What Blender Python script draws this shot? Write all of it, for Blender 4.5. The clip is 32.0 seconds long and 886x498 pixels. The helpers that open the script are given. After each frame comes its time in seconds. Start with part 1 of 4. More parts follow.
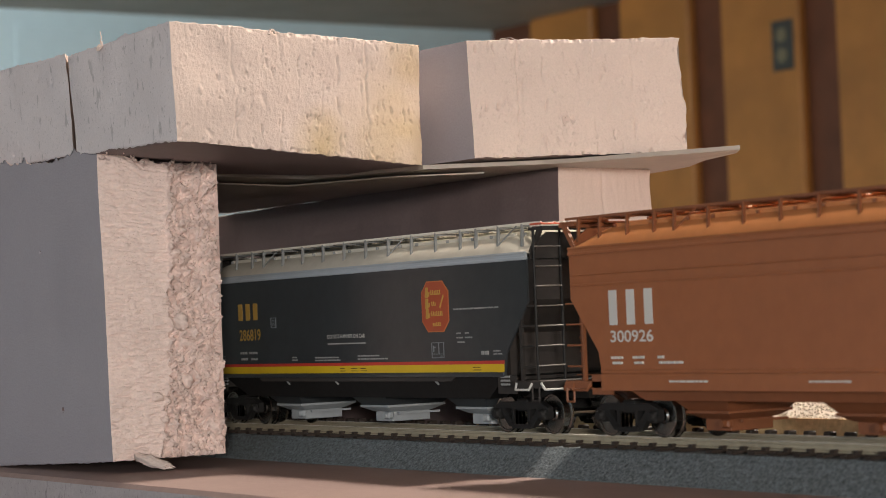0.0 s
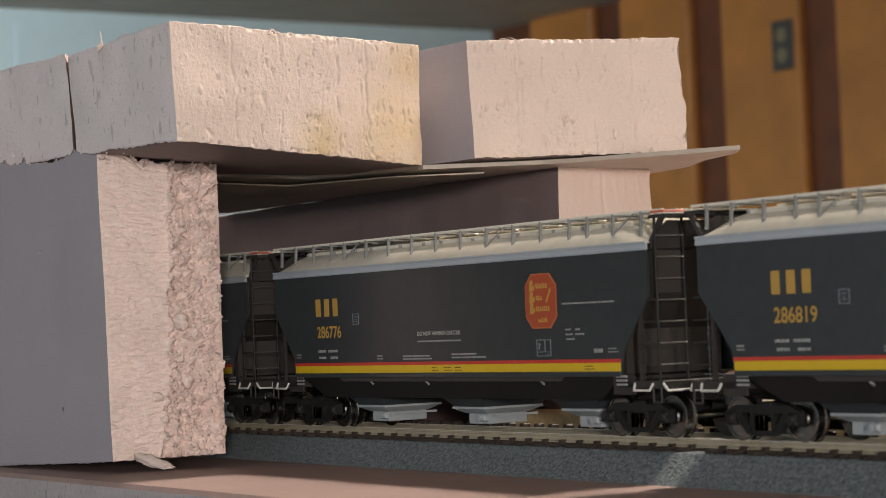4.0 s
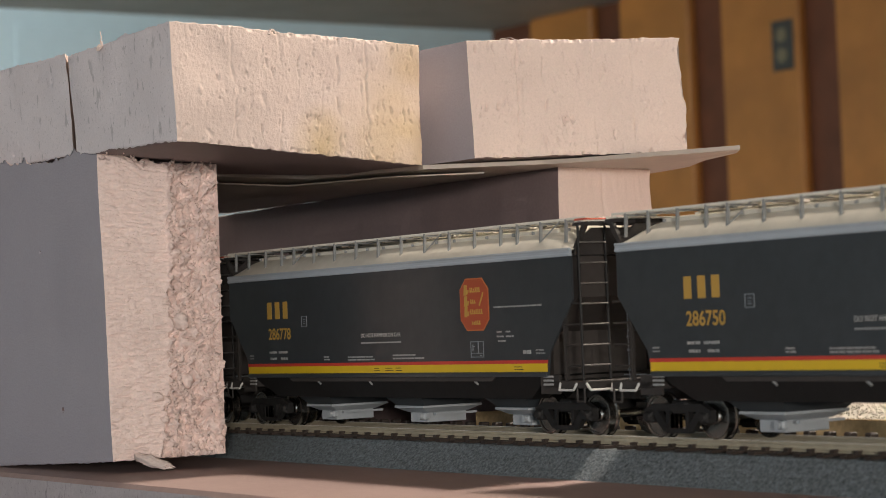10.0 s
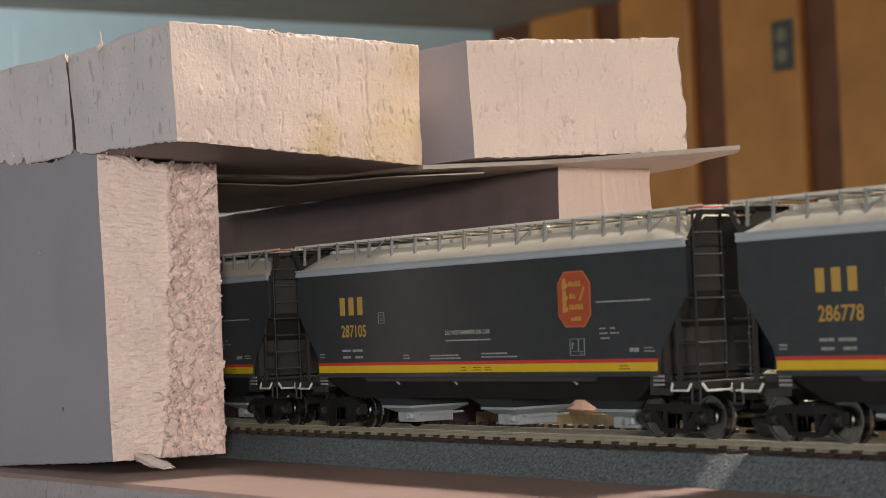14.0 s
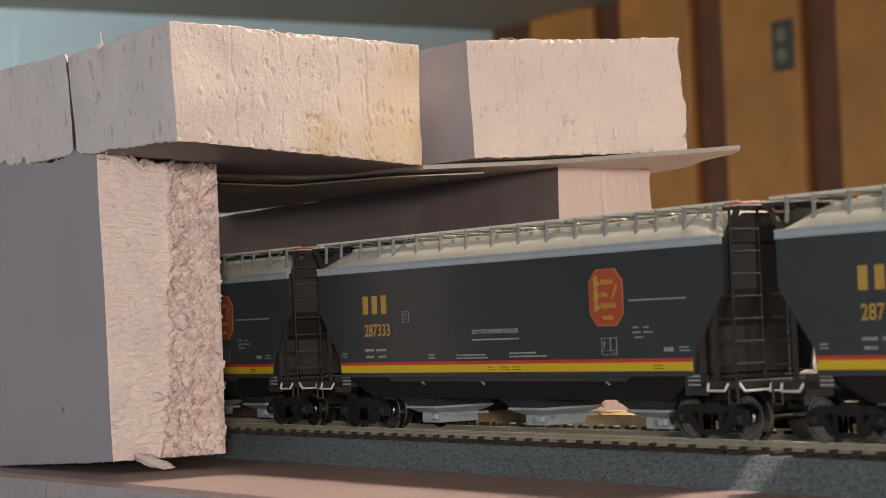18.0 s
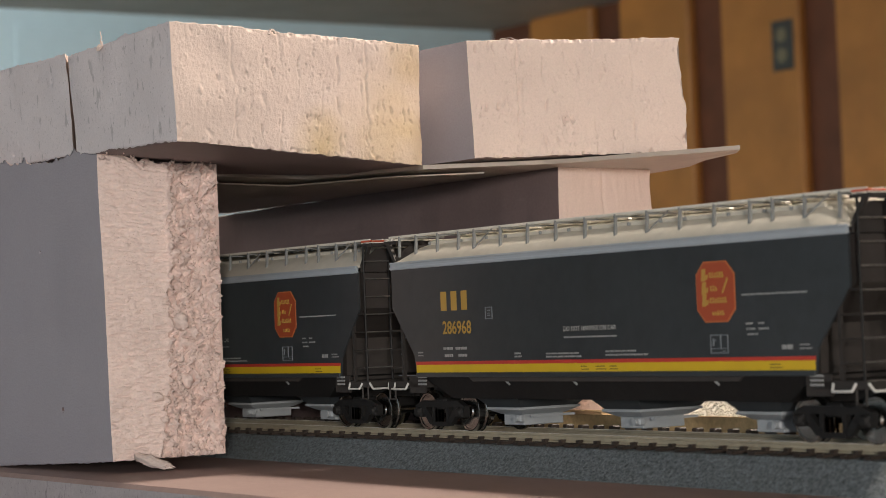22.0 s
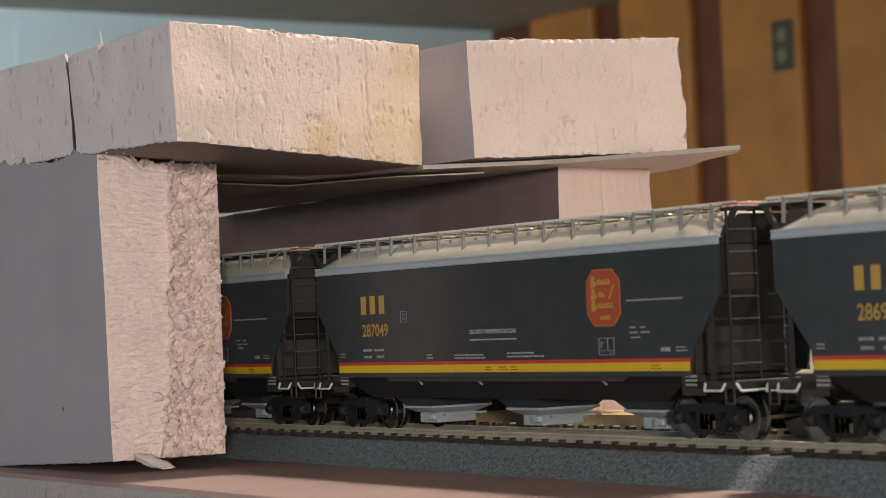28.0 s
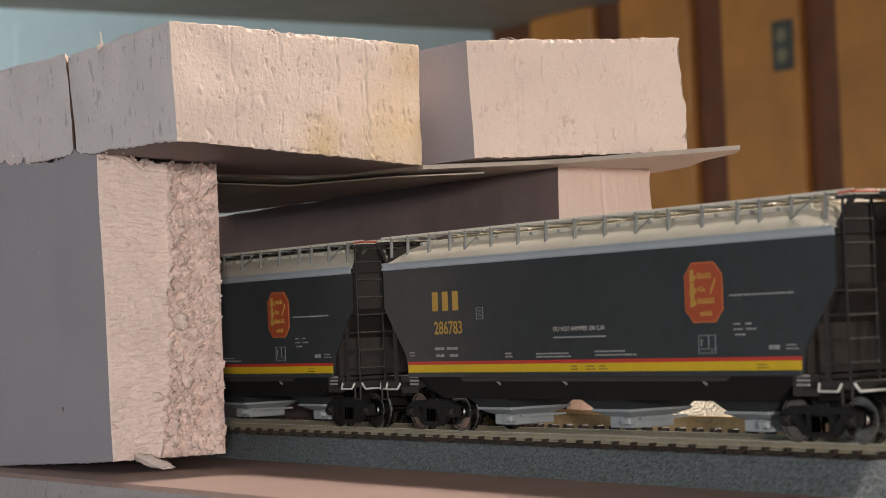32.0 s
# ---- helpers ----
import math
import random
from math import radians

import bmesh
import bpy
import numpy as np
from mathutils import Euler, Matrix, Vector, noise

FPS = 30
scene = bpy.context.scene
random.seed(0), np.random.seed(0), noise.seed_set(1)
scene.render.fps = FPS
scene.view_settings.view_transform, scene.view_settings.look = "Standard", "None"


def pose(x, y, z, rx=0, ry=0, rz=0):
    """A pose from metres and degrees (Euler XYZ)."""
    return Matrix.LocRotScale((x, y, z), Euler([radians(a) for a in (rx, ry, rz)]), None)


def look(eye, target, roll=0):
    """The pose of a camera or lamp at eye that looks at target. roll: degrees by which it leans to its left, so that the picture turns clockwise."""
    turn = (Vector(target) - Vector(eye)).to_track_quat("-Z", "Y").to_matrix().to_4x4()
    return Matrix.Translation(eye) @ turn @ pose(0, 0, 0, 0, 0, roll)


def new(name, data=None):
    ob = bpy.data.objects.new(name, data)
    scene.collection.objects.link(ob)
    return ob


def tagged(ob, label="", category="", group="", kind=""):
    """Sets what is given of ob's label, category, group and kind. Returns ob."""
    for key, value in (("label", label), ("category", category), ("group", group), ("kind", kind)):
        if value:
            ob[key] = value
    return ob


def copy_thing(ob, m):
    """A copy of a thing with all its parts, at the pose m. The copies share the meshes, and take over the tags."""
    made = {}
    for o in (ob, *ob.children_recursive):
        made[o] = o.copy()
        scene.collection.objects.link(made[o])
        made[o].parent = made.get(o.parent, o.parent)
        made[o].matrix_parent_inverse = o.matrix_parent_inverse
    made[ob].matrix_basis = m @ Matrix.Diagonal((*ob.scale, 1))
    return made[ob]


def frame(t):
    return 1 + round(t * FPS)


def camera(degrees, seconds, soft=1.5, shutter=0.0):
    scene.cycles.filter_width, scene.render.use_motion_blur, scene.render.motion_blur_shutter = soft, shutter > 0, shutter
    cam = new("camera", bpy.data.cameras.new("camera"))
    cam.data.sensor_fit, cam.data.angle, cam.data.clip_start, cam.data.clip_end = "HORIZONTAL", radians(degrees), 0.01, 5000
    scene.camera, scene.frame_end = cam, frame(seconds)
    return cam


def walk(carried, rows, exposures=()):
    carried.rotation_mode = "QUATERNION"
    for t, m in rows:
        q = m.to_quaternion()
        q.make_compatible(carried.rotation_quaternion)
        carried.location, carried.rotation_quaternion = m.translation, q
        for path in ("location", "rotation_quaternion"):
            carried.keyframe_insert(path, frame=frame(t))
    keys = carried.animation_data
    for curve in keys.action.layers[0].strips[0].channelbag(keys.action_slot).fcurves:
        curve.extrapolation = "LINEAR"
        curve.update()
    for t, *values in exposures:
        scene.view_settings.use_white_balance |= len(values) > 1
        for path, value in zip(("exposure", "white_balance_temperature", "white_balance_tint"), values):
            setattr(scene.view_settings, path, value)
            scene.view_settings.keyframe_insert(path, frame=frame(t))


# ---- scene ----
# The camera stands on a tripod beside the layout.
cam = camera(22.82, 32.0, soft=0.75)
EYE = Vector((0.0, -0.34365, 0.0395))
VIEW = look(EYE, EYE + Vector((-0.8375, 0.54536, 0.03437)), -2.294)
walk(cam, [(0.0, VIEW), (32.0, VIEW)])
cam.data.dof.use_dof = True
cam.data.dof.focus_distance = 0.625
cam.data.dof.aperture_fstop = 38.0

# Distance run by the train, seconds and metres.
RUN = [(0.0, 0.0021), (0.5, 0.0341), (1.0, 0.0651), (1.5, 0.0953), (2.0, 0.1276), (2.5, 0.1595), (3.0, 0.1917), (3.5, 0.2231), (4.5, 0.2870),
       (5.5, 0.3505), (6.0, 0.3801), (6.5, 0.4120), (7.0, 0.4445), (7.5, 0.4771), (8.0, 0.5088), (8.5, 0.5400), (9.0, 0.5707), (9.5, 0.6017),
       (10.0, 0.6304), (10.5, 0.6606), (11.0, 0.6925), (11.5, 0.7234), (12.0, 0.7539), (12.5, 0.7851), (13.0, 0.8170), (13.5, 0.8480),
       (14.0, 0.8780), (14.5, 0.9065), (15.5, 0.9584), (16.5, 1.0110), (17.0, 1.0379), (17.5, 1.0654), (18.0, 1.0941), (18.5, 1.1228),
       (19.0, 1.1529), (19.5, 1.1832), (20.0, 1.2141), (20.5, 1.2451), (21.0, 1.2761), (21.5, 1.3071), (22.0, 1.3384), (22.5, 1.3686),
       (23.0, 1.3983), (23.5, 1.4292), (24.0, 1.4605), (24.5, 1.4914), (25.0, 1.5216), (25.5, 1.5509), (26.5, 1.6110), (27.5, 1.6712),
       (28.0, 1.7020), (28.5, 1.7334), (29.0, 1.7637), (29.5, 1.7940), (30.0, 1.8243), (30.5, 1.8547), (31.0, 1.8847), (31.5, 1.9134), (32.0, 1.9431)]
PITCH = 0.203        # from car to car
FIRST = -0.555       # centre of the second car at the start
RAIL = 0.010         # height of the rail head over the table
FLOOR, CEIL = -1.25, 0.87


# ---- light ----
world = bpy.data.worlds.new("world")
scene.world = world
world.use_nodes = True
wn = world.node_tree.nodes
sky = wn.new("ShaderNodeTexSky")
sky.sky_type, sky.sun_disc, sky.sun_elevation, sky.sun_rotation = "NISHITA", False, radians(40), radians(80)
wn["Background"].inputs["Strength"].default_value = 0.1
world.node_tree.links.new(sky.outputs[0], wn["Background"].inputs["Color"])
scene.view_settings.exposure = 0.0


def area_lamp(name, eye, target, sx, sy, watts, colour):
    data = bpy.data.lights.new(name, "AREA")
    data.shape, data.size, data.size_y, data.energy, data.color = "RECTANGLE", sx, sy, watts, colour
    ob = new(name, data)
    ob.matrix_world = look(eye, target)
    return ob


# Ceiling fitting over the far side of the layout, windows in the end wall and side wall. The second side window and the
# strip light before the far end wall are unseen, added as fill.
area_lamp("ceiling_light_glow", (-0.41, 0.47, CEIL - 0.075), (-0.44, 0.0, 0.05), 0.08, 0.08, 14.5, (1.0, 0.86, 0.72))
area_lamp("end_window_daylight", (2.44, -1.70, 0.24), (-0.5, 0.0, 0.05), 0.26, 0.20, 49, (1.0, 0.91, 0.825))
area_lamp("side_window_daylight", (-1.45, -1.95, 0.1), (-1.45, 3.0, 0.1), 1.0, 1.0, 2.6, (0.70, 0.87, 1.0))
# Fill added to lift the car sides and the tunnel mouth.
area_lamp("second_window_daylight", (0.75, -1.95, 0.25), (0.2, 3.0, 0.1), 0.8, 0.7, 4.2, (0.74, 0.88, 1.0))
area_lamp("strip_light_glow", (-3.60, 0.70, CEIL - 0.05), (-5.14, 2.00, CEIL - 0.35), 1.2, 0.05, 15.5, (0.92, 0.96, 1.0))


# ---- materials ----
def shade(name, colour, rough=0.6, metal=0.0, grain=0.15, scale=200.0, coarse=12.0, bump=0.0, bump_scale=None, random_tint=0.0, spec=0.5):
    """A surface with fine grain and broad stains; scales are in cycles to the metre."""
    m = bpy.data.materials.new(name)
    m.use_nodes = True
    nt = m.node_tree
    n, ln = nt.nodes, nt.links
    bsdf = n["Principled BSDF"]
    bsdf.inputs["Roughness"].default_value = rough
    bsdf.inputs["Metallic"].default_value = metal
    bsdf.inputs["Specular IOR Level"].default_value = spec
    co = n.new("ShaderNodeTexCoord")
    fine, wide = n.new("ShaderNodeTexNoise"), n.new("ShaderNodeTexNoise")
    fine.inputs["Scale"].default_value, fine.inputs["Detail"].default_value = scale, 6
    wide.inputs["Scale"].default_value, wide.inputs["Detail"].default_value = coarse, 3
    ln.new(co.outputs["Object"], fine.inputs["Vector"])
    ln.new(co.outputs["Object"], wide.inputs["Vector"])
    add = n.new("ShaderNodeMath")
    add.operation = "ADD"
    ln.new(fine.outputs["Fac"], add.inputs[0])
    ln.new(wide.outputs["Fac"], add.inputs[1])
    span = n.new("ShaderNodeMapRange")
    span.inputs["From Min"].default_value, span.inputs["From Max"].default_value = 0.6, 1.4
    span.inputs["To Min"].default_value, span.inputs["To Max"].default_value = 1 - grain, 1 + grain
    ln.new(add.outputs[0], span.inputs["Value"])
    last = span.outputs["Result"]
    if random_tint:
        info, rr, mul = n.new("ShaderNodeObjectInfo"), n.new("ShaderNodeMapRange"), n.new("ShaderNodeMath")
        rr.inputs["To Min"].default_value, rr.inputs["To Max"].default_value = 1 - random_tint, 1 + random_tint
        ln.new(info.outputs["Random"], rr.inputs["Value"])
        mul.operation = "MULTIPLY"
        ln.new(last, mul.inputs[0])
        ln.new(rr.outputs["Result"], mul.inputs[1])
        last = mul.outputs[0]
    vm = n.new("ShaderNodeVectorMath")
    vm.operation = "SCALE"
    vm.inputs[0].default_value = colour[:3]
    ln.new(last, vm.inputs["Scale"])
    ln.new(vm.outputs[0], bsdf.inputs["Base Color"])
    if bump:
        b, bn = n.new("ShaderNodeBump"), n.new("ShaderNodeTexNoise")
        bn.inputs["Scale"].default_value, bn.inputs["Detail"].default_value = bump_scale or scale, 5
        ln.new(co.outputs["Object"], bn.inputs["Vector"])
        b.inputs["Strength"].default_value, b.inputs["Distance"].default_value = 1.0, bump
        ln.new(bn.outputs["Fac"], b.inputs["Height"])
        ln.new(b.outputs["Normal"], bsdf.inputs["Normal"])
    return m


def flecked(m, deep, sizes=(((420, 420, 170), 0.63, 0.70), ((1100, 1100, 800), 0.64, 0.72))):
    """Add small dark nicks, the open cells of cut foam."""
    nt = m.node_tree
    n, ln = nt.nodes, nt.links
    bsdf = n["Principled BSDF"]
    src = bsdf.inputs["Base Color"].links[0].from_socket
    co, total = n.new("ShaderNodeTexCoord"), None
    for size, low, high in sizes:
        mp, ns, mr = n.new("ShaderNodeMapping"), n.new("ShaderNodeTexNoise"), n.new("ShaderNodeMapRange")
        mp.inputs["Scale"].default_value = size
        ns.inputs["Scale"].default_value, ns.inputs["Detail"].default_value = 1.0, 2
        ln.new(co.outputs["Object"], mp.inputs["Vector"])
        ln.new(mp.outputs["Vector"], ns.inputs["Vector"])
        mr.inputs["From Min"].default_value, mr.inputs["From Max"].default_value = low, high
        mr.inputs["To Min"].default_value, mr.inputs["To Max"].default_value = 1.0, 1.0 - deep
        ln.new(ns.outputs["Fac"], mr.inputs["Value"])
        if total is None:
            total = mr.outputs["Result"]
        else:
            mu = n.new("ShaderNodeMath")
            mu.operation = "MULTIPLY"
            ln.new(total, mu.inputs[0])
            ln.new(mr.outputs["Result"], mu.inputs[1])
            total = mu.outputs[0]
    vm = n.new("ShaderNodeVectorMath")
    vm.operation = "SCALE"
    ln.new(src, vm.inputs[0])
    ln.new(total, vm.inputs["Scale"])
    ln.new(vm.outputs[0], bsdf.inputs["Base Color"])


def glowing(name, colour, strength):
    m = bpy.data.materials.new(name)
    m.use_nodes = True
    n = m.node_tree.nodes
    n["Principled BSDF"].inputs["Emission Color"].default_value = (*colour, 1)
    n["Principled BSDF"].inputs["Emission Strength"].default_value = strength
    return m


FOAM = shade("pink_foam", (0.755, 0.628, 0.575), 0.75, grain=0.08, scale=1600, coarse=40, bump=0.00009, bump_scale=2600, spec=0.25)
# Dark foam: shade put into the colour of inner side, undersides and dents.
FOAM_DARK_SHADE = shade("foam_dark_shade", (0.20, 0.150, 0.150), 0.6, grain=0.10, scale=900, coarse=40, bump=0.00008, bump_scale=900, spec=0.3)
# Nicked side foam with bluish daylight mixed into its base colour.
FOAM_NICKED_DAYLIT = shade("nicked_foam_daylit", (0.80, 0.735, 0.755), 0.75, grain=0.10, scale=1600, coarse=40, bump=0.00016, bump_scale=2600, spec=0.25)
flecked(FOAM_NICKED_DAYLIT, 0.26)
FOAM_TORN = shade("torn_pink_foam", (0.85, 0.695, 0.645), 0.8, grain=0.10, scale=1200, coarse=60, bump=0.00022, bump_scale=2400, spec=0.4)
# Smooth skin, darker and bluer: the shade on these sides is in the colour.
FOAM_SKIN_SHADED = shade("pink_foam_skin_shaded", (0.355, 0.335, 0.375), 0.55, grain=0.07, scale=1400, coarse=30, bump=0.00018, bump_scale=1300, spec=0.3)
TABLE_FOAM = shade("table_foam", (0.37, 0.272, 0.255), 0.6, grain=0.10, scale=350, coarse=25, bump=0.00012, bump_scale=900, spec=0.3)
BOARD_EDGE = shade("board_edge_foam", (0.43, 0.39, 0.41), 0.7, grain=0.12, scale=700, coarse=60, bump=0.0002, bump_scale=900, spec=0.25)
flecked(BOARD_EDGE, 0.35)
CARD = shade("card", (0.36, 0.31, 0.27), 0.45, grain=0.08, scale=250, coarse=20)
BED = shade("grey_bed_foam", (0.165, 0.193, 0.212), 0.8, grain=0.75, scale=1900, coarse=900, bump=0.0008, bump_scale=1500, spec=0.2)
flecked(BED, 0.32, (((300, 1500, 1500), 0.62, 0.70), ((1300, 1300, 1300), 0.64, 0.70)))
CORK = shade("cork", (0.58, 0.42, 0.23), 0.8, grain=0.3, scale=700, coarse=90, bump=0.0002, bump_scale=900)
TIE = shade("tie", (0.035, 0.025, 0.02), 0.6, grain=0.3, scale=900, coarse=100, random_tint=0.2)
RAIL_TOP = shade("rail_head", (0.80, 0.77, 0.70), 0.45, 0.1, grain=0.15, scale=900, coarse=120)
RAIL_SIDE = shade("rail", (0.40, 0.355, 0.265), 0.5, 0.2, grain=0.2, scale=500, coarse=40)
GRAVEL = shade("gravel", (0.80, 0.77, 0.71), 0.9, grain=0.22, scale=900, coarse=150, random_tint=0.2, spec=0.1)
BLACK = shade("black_car_paint", (0.039, 0.045, 0.050), 0.30, grain=0.2, scale=300, coarse=30, bump=0.00001, bump_scale=500, spec=0.5)
# Inner ends, lighter in colour to replace light missing in the recess.
END_INSIDE = shade("lifted_black_plastic", (0.050, 0.044, 0.041), 0.55, grain=0.2, scale=400, coarse=60, spec=0.35)
# Brown car's hull and end sheets, darker than its sides.
BROWN_INSIDE = shade("brown_black_inside", (0.055, 0.030, 0.022), 0.6, grain=0.2, scale=400, coarse=60)
TRUCK_BLACK = shade("truck_black", (0.016, 0.0155, 0.0155), 0.55, grain=0.25, scale=500, coarse=80, spec=0.22)
END_BLACK = shade("black_plastic", (0.040, 0.036, 0.034), 0.6, grain=0.2, scale=400, coarse=60, spec=0.25)
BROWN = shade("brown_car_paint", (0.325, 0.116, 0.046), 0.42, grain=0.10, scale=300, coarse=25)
# The same brown for the roof, brightened for the light falling on it.
BROWN_LIT = shade("brown_paint_lit", (0.58, 0.225, 0.080), 0.42, grain=0.10, scale=300, coarse=25)
BROWN_DARK = shade("brown_detail_paint", (0.24, 0.085, 0.036), 0.5, grain=0.12, scale=300, coarse=25)
ROOF = shade("roof_paint", (0.62, 0.585, 0.51), 0.4, grain=0.10, scale=300, coarse=30)
BAND = shade("eave_paint", (0.40, 0.45, 0.50), 0.4, grain=0.06, scale=300, coarse=30)
GATE = shade("gate_paint", (0.36, 0.39, 0.415), 0.45, grain=0.10, scale=400, coarse=60)
WHEEL = shade("wheel_metal", (0.36, 0.345, 0.32), 0.25, 1.0, grain=0.2, scale=600, coarse=100)
YELLOW = shade("yellow_stripe", (0.66, 0.46, 0.015), 0.42, grain=0.06)
RED = shade("red_stripe", (0.52, 0.045, 0.030), 0.42, grain=0.06)
EMBLEM_RIM = shade("pale_orange_rim", (0.50, 0.16, 0.05), 0.42, grain=0.06)
ORANGE = shade("orange_emblem", (0.40, 0.076, 0.028), 0.42, grain=0.06)
GOLD = shade("gold_lettering", (0.48, 0.295, 0.060), 0.42, grain=0.06)
STRAP = shade("grey_strap_paint", (0.25, 0.26, 0.26), 0.45, grain=0.1, scale=400, coarse=60)
PANEL = shade("panel_print_paint", (0.20, 0.225, 0.25), 0.5, grain=0.1)
PRINT = shade("small_print_paint", (0.30, 0.31, 0.31), 0.5, grain=0.1)
# Rungs coloured pale so that the glints on them are in the paint.
RUNG = shade("bright_rung", (0.33, 0.32, 0.31), 0.35, 0.8, grain=0.2)
WHITE = shade("white_lettering", (0.62, 0.62, 0.60), 0.5, grain=0.06)
RED_PLATE = shade("red_plate", (0.65, 0.12, 0.06), 0.5, grain=0.08)
GRATE = shade("grating", (0.74, 0.71, 0.63), 0.5, grain=0.1)
WOOD_WALL = shade("wood_panel", (0.515, 0.215, 0.050), 0.5, grain=0.32, scale=9, coarse=2.5)
# Darker wood, visible in the gaps between the wall boards.
WOOD_DARK = shade("dark_brown_wood", (0.15, 0.052, 0.022), 0.6, grain=0.3, scale=12, coarse=3)
WOOD = shade("plain_wood", (0.36, 0.25, 0.13), 0.6, grain=0.2, scale=60, coarse=8)
BLUE_WALL = shade("pale_blue_wall", (0.62, 0.78, 0.82), 0.7, grain=0.04, scale=20, coarse=2)
SIDE_WALL = shade("grey_board_wall", (0.24, 0.24, 0.24), 0.7, grain=0.2, scale=10, coarse=2)
CEILING = shade("ceiling_board", (0.42, 0.39, 0.34), 0.8, grain=0.15, scale=8, coarse=2)
CONCRETE = shade("concrete", (0.36, 0.35, 0.32), 0.8, grain=0.2, scale=20, coarse=3)
PLATE = shade("steel_plate", (0.085, 0.085, 0.075), 0.5, 0.3, grain=0.1, scale=60, coarse=10)
IVORY = shade("ivory_plastic", (0.24, 0.205, 0.12), 0.4, grain=0.05)


def stained_foam():
    """Pink foam with two yellowed patches, placed in the block's own space."""
    m = FOAM.copy()
    m.name = "stained_foam"
    nt = m.node_tree
    n, ln = nt.nodes, nt.links
    bsdf = n["Principled BSDF"]
    src = bsdf.inputs["Base Color"].links[0].from_socket
    co, ns = n.new("ShaderNodeTexCoord"), n.new("ShaderNodeTexNoise")
    ns.inputs["Scale"].default_value = 70
    ln.new(co.outputs["Object"], ns.inputs["Vector"])
    total = None
    for p, r in (((-0.5344, -0.0059, 0.0894), 0.032), ((-0.5334, -0.0028, 0.1156), 0.015), ((-0.5323, -0.0350, 0.0915), 0.0125)):
        d, mr = n.new("ShaderNodeVectorMath"), n.new("ShaderNodeMapRange")
        d.operation = "DISTANCE"
        ln.new(co.outputs["Object"], d.inputs[0])
        d.inputs[1].default_value = p
        mr.inputs["From Min"].default_value, mr.inputs["From Max"].default_value = r, r * 0.2
        ln.new(d.outputs["Value"], mr.inputs["Value"])
        if total is None:
            total = mr.outputs["Result"]
        else:
            mx = n.new("ShaderNodeMath")
            mx.operation = "MAXIMUM"
            ln.new(total, mx.inputs[0])
            ln.new(mr.outputs["Result"], mx.inputs[1])
            total = mx.outputs[0]
    mul = n.new("ShaderNodeMath")
    mul.operation = "MULTIPLY"
    ln.new(total, mul.inputs[0])
    ln.new(ns.outputs["Fac"], mul.inputs[1])
    mix = n.new("ShaderNodeMix")
    mix.data_type = "RGBA"
    ln.new(mul.outputs[0], mix.inputs["Factor"])
    ln.new(src, mix.inputs["A"])
    mix.inputs["B"].default_value = (0.66, 0.49, 0.24, 1)
    ln.new(mix.outputs["Result"], bsdf.inputs["Base Color"])
    return m


FOAM_STAINED = stained_foam()
LAMP_GLASS = glowing("lamp_glass", (1.0, 0.85, 0.7), 6.0)
ADDED_STRIP_GLASS = glowing("added_strip_glass", (0.8, 0.93, 1.0), 3.0)


# ---- mesh tools ----
def box(bm, x0, x1, y0, y1, z0, z1, bevel=0.0):
    v = [bm.verts.new((x, y, z)) for z in (z0, z1) for x, y in ((x0, y0), (x1, y0), (x1, y1), (x0, y1))]
    fs = [bm.faces.new([v[i] for i in q]) for q in ((3, 2, 1, 0), (4, 5, 6, 7), (0, 1, 5, 4), (1, 2, 6, 5), (2, 3, 7, 6), (3, 0, 4, 7))]
    if bevel:
        es = list({e for f in fs for e in f.edges})
        bmesh.ops.bevel(bm, geom=es, offset=bevel, segments=1, affect="EDGES", profile=0.5)


def hexa(bm, low, high):
    """A solid between two rings of the same count, low and high."""
    a, b = [bm.verts.new(p) for p in low], [bm.verts.new(p) for p in high]
    k = len(a)
    bm.faces.new(a[::-1])
    bm.faces.new(b)
    for i in range(k):
        bm.faces.new((a[i], a[(i + 1) % k], b[(i + 1) % k], b[i]))


def prism_y(bm, pts, y0, y1):
    """A solid with the outline pts (x, z, clockwise seen from -y or not) from y0 to y1."""
    hexa(bm, [(x, y0, z) for x, z in pts], [(x, y1, z) for x, z in pts])


def prism_x(bm, pts, x0, x1):
    hexa(bm, [(x0, y, z) for y, z in pts], [(x1, y, z) for y, z in pts])


def rod(bm, a, b, r, seg=6):
    a, b = Vector(a), Vector(b)
    q = (b - a).to_track_quat("Z", "Y").to_matrix()
    ring = [q @ Vector((r * math.cos(2 * math.pi * i / seg), r * math.sin(2 * math.pi * i / seg), 0)) for i in range(seg)]
    hexa(bm, [a + p for p in ring], [b + p for p in ring])


def disc_y(bm, x, z, y0, y1, prof, seg=24):
    """A turned solid about the y axis: prof is a list of (share of y0..y1, radius)."""
    rings = []
    for s, r in prof:
        y = y0 + (y1 - y0) * s
        rings.append([bm.verts.new((x + r * math.cos(2 * math.pi * i / seg), y, z + r * math.sin(2 * math.pi * i / seg))) for i in range(seg)])
    for p, q in zip(rings, rings[1:]):
        for i in range(seg):
            bm.faces.new((p[i], p[(i + 1) % seg], q[(i + 1) % seg], q[i]))
    bm.faces.new(rings[0][::-1])
    bm.faces.new(rings[-1])


def mesh_of(name, bm, material, smooth=False):
    bmesh.ops.recalc_face_normals(bm, faces=bm.faces)
    me = bpy.data.meshes.new(name)
    bm.to_mesh(me)
    bm.free()
    me.materials.append(material)
    if smooth:
        for p in me.polygons:
            p.use_smooth = True
    return me


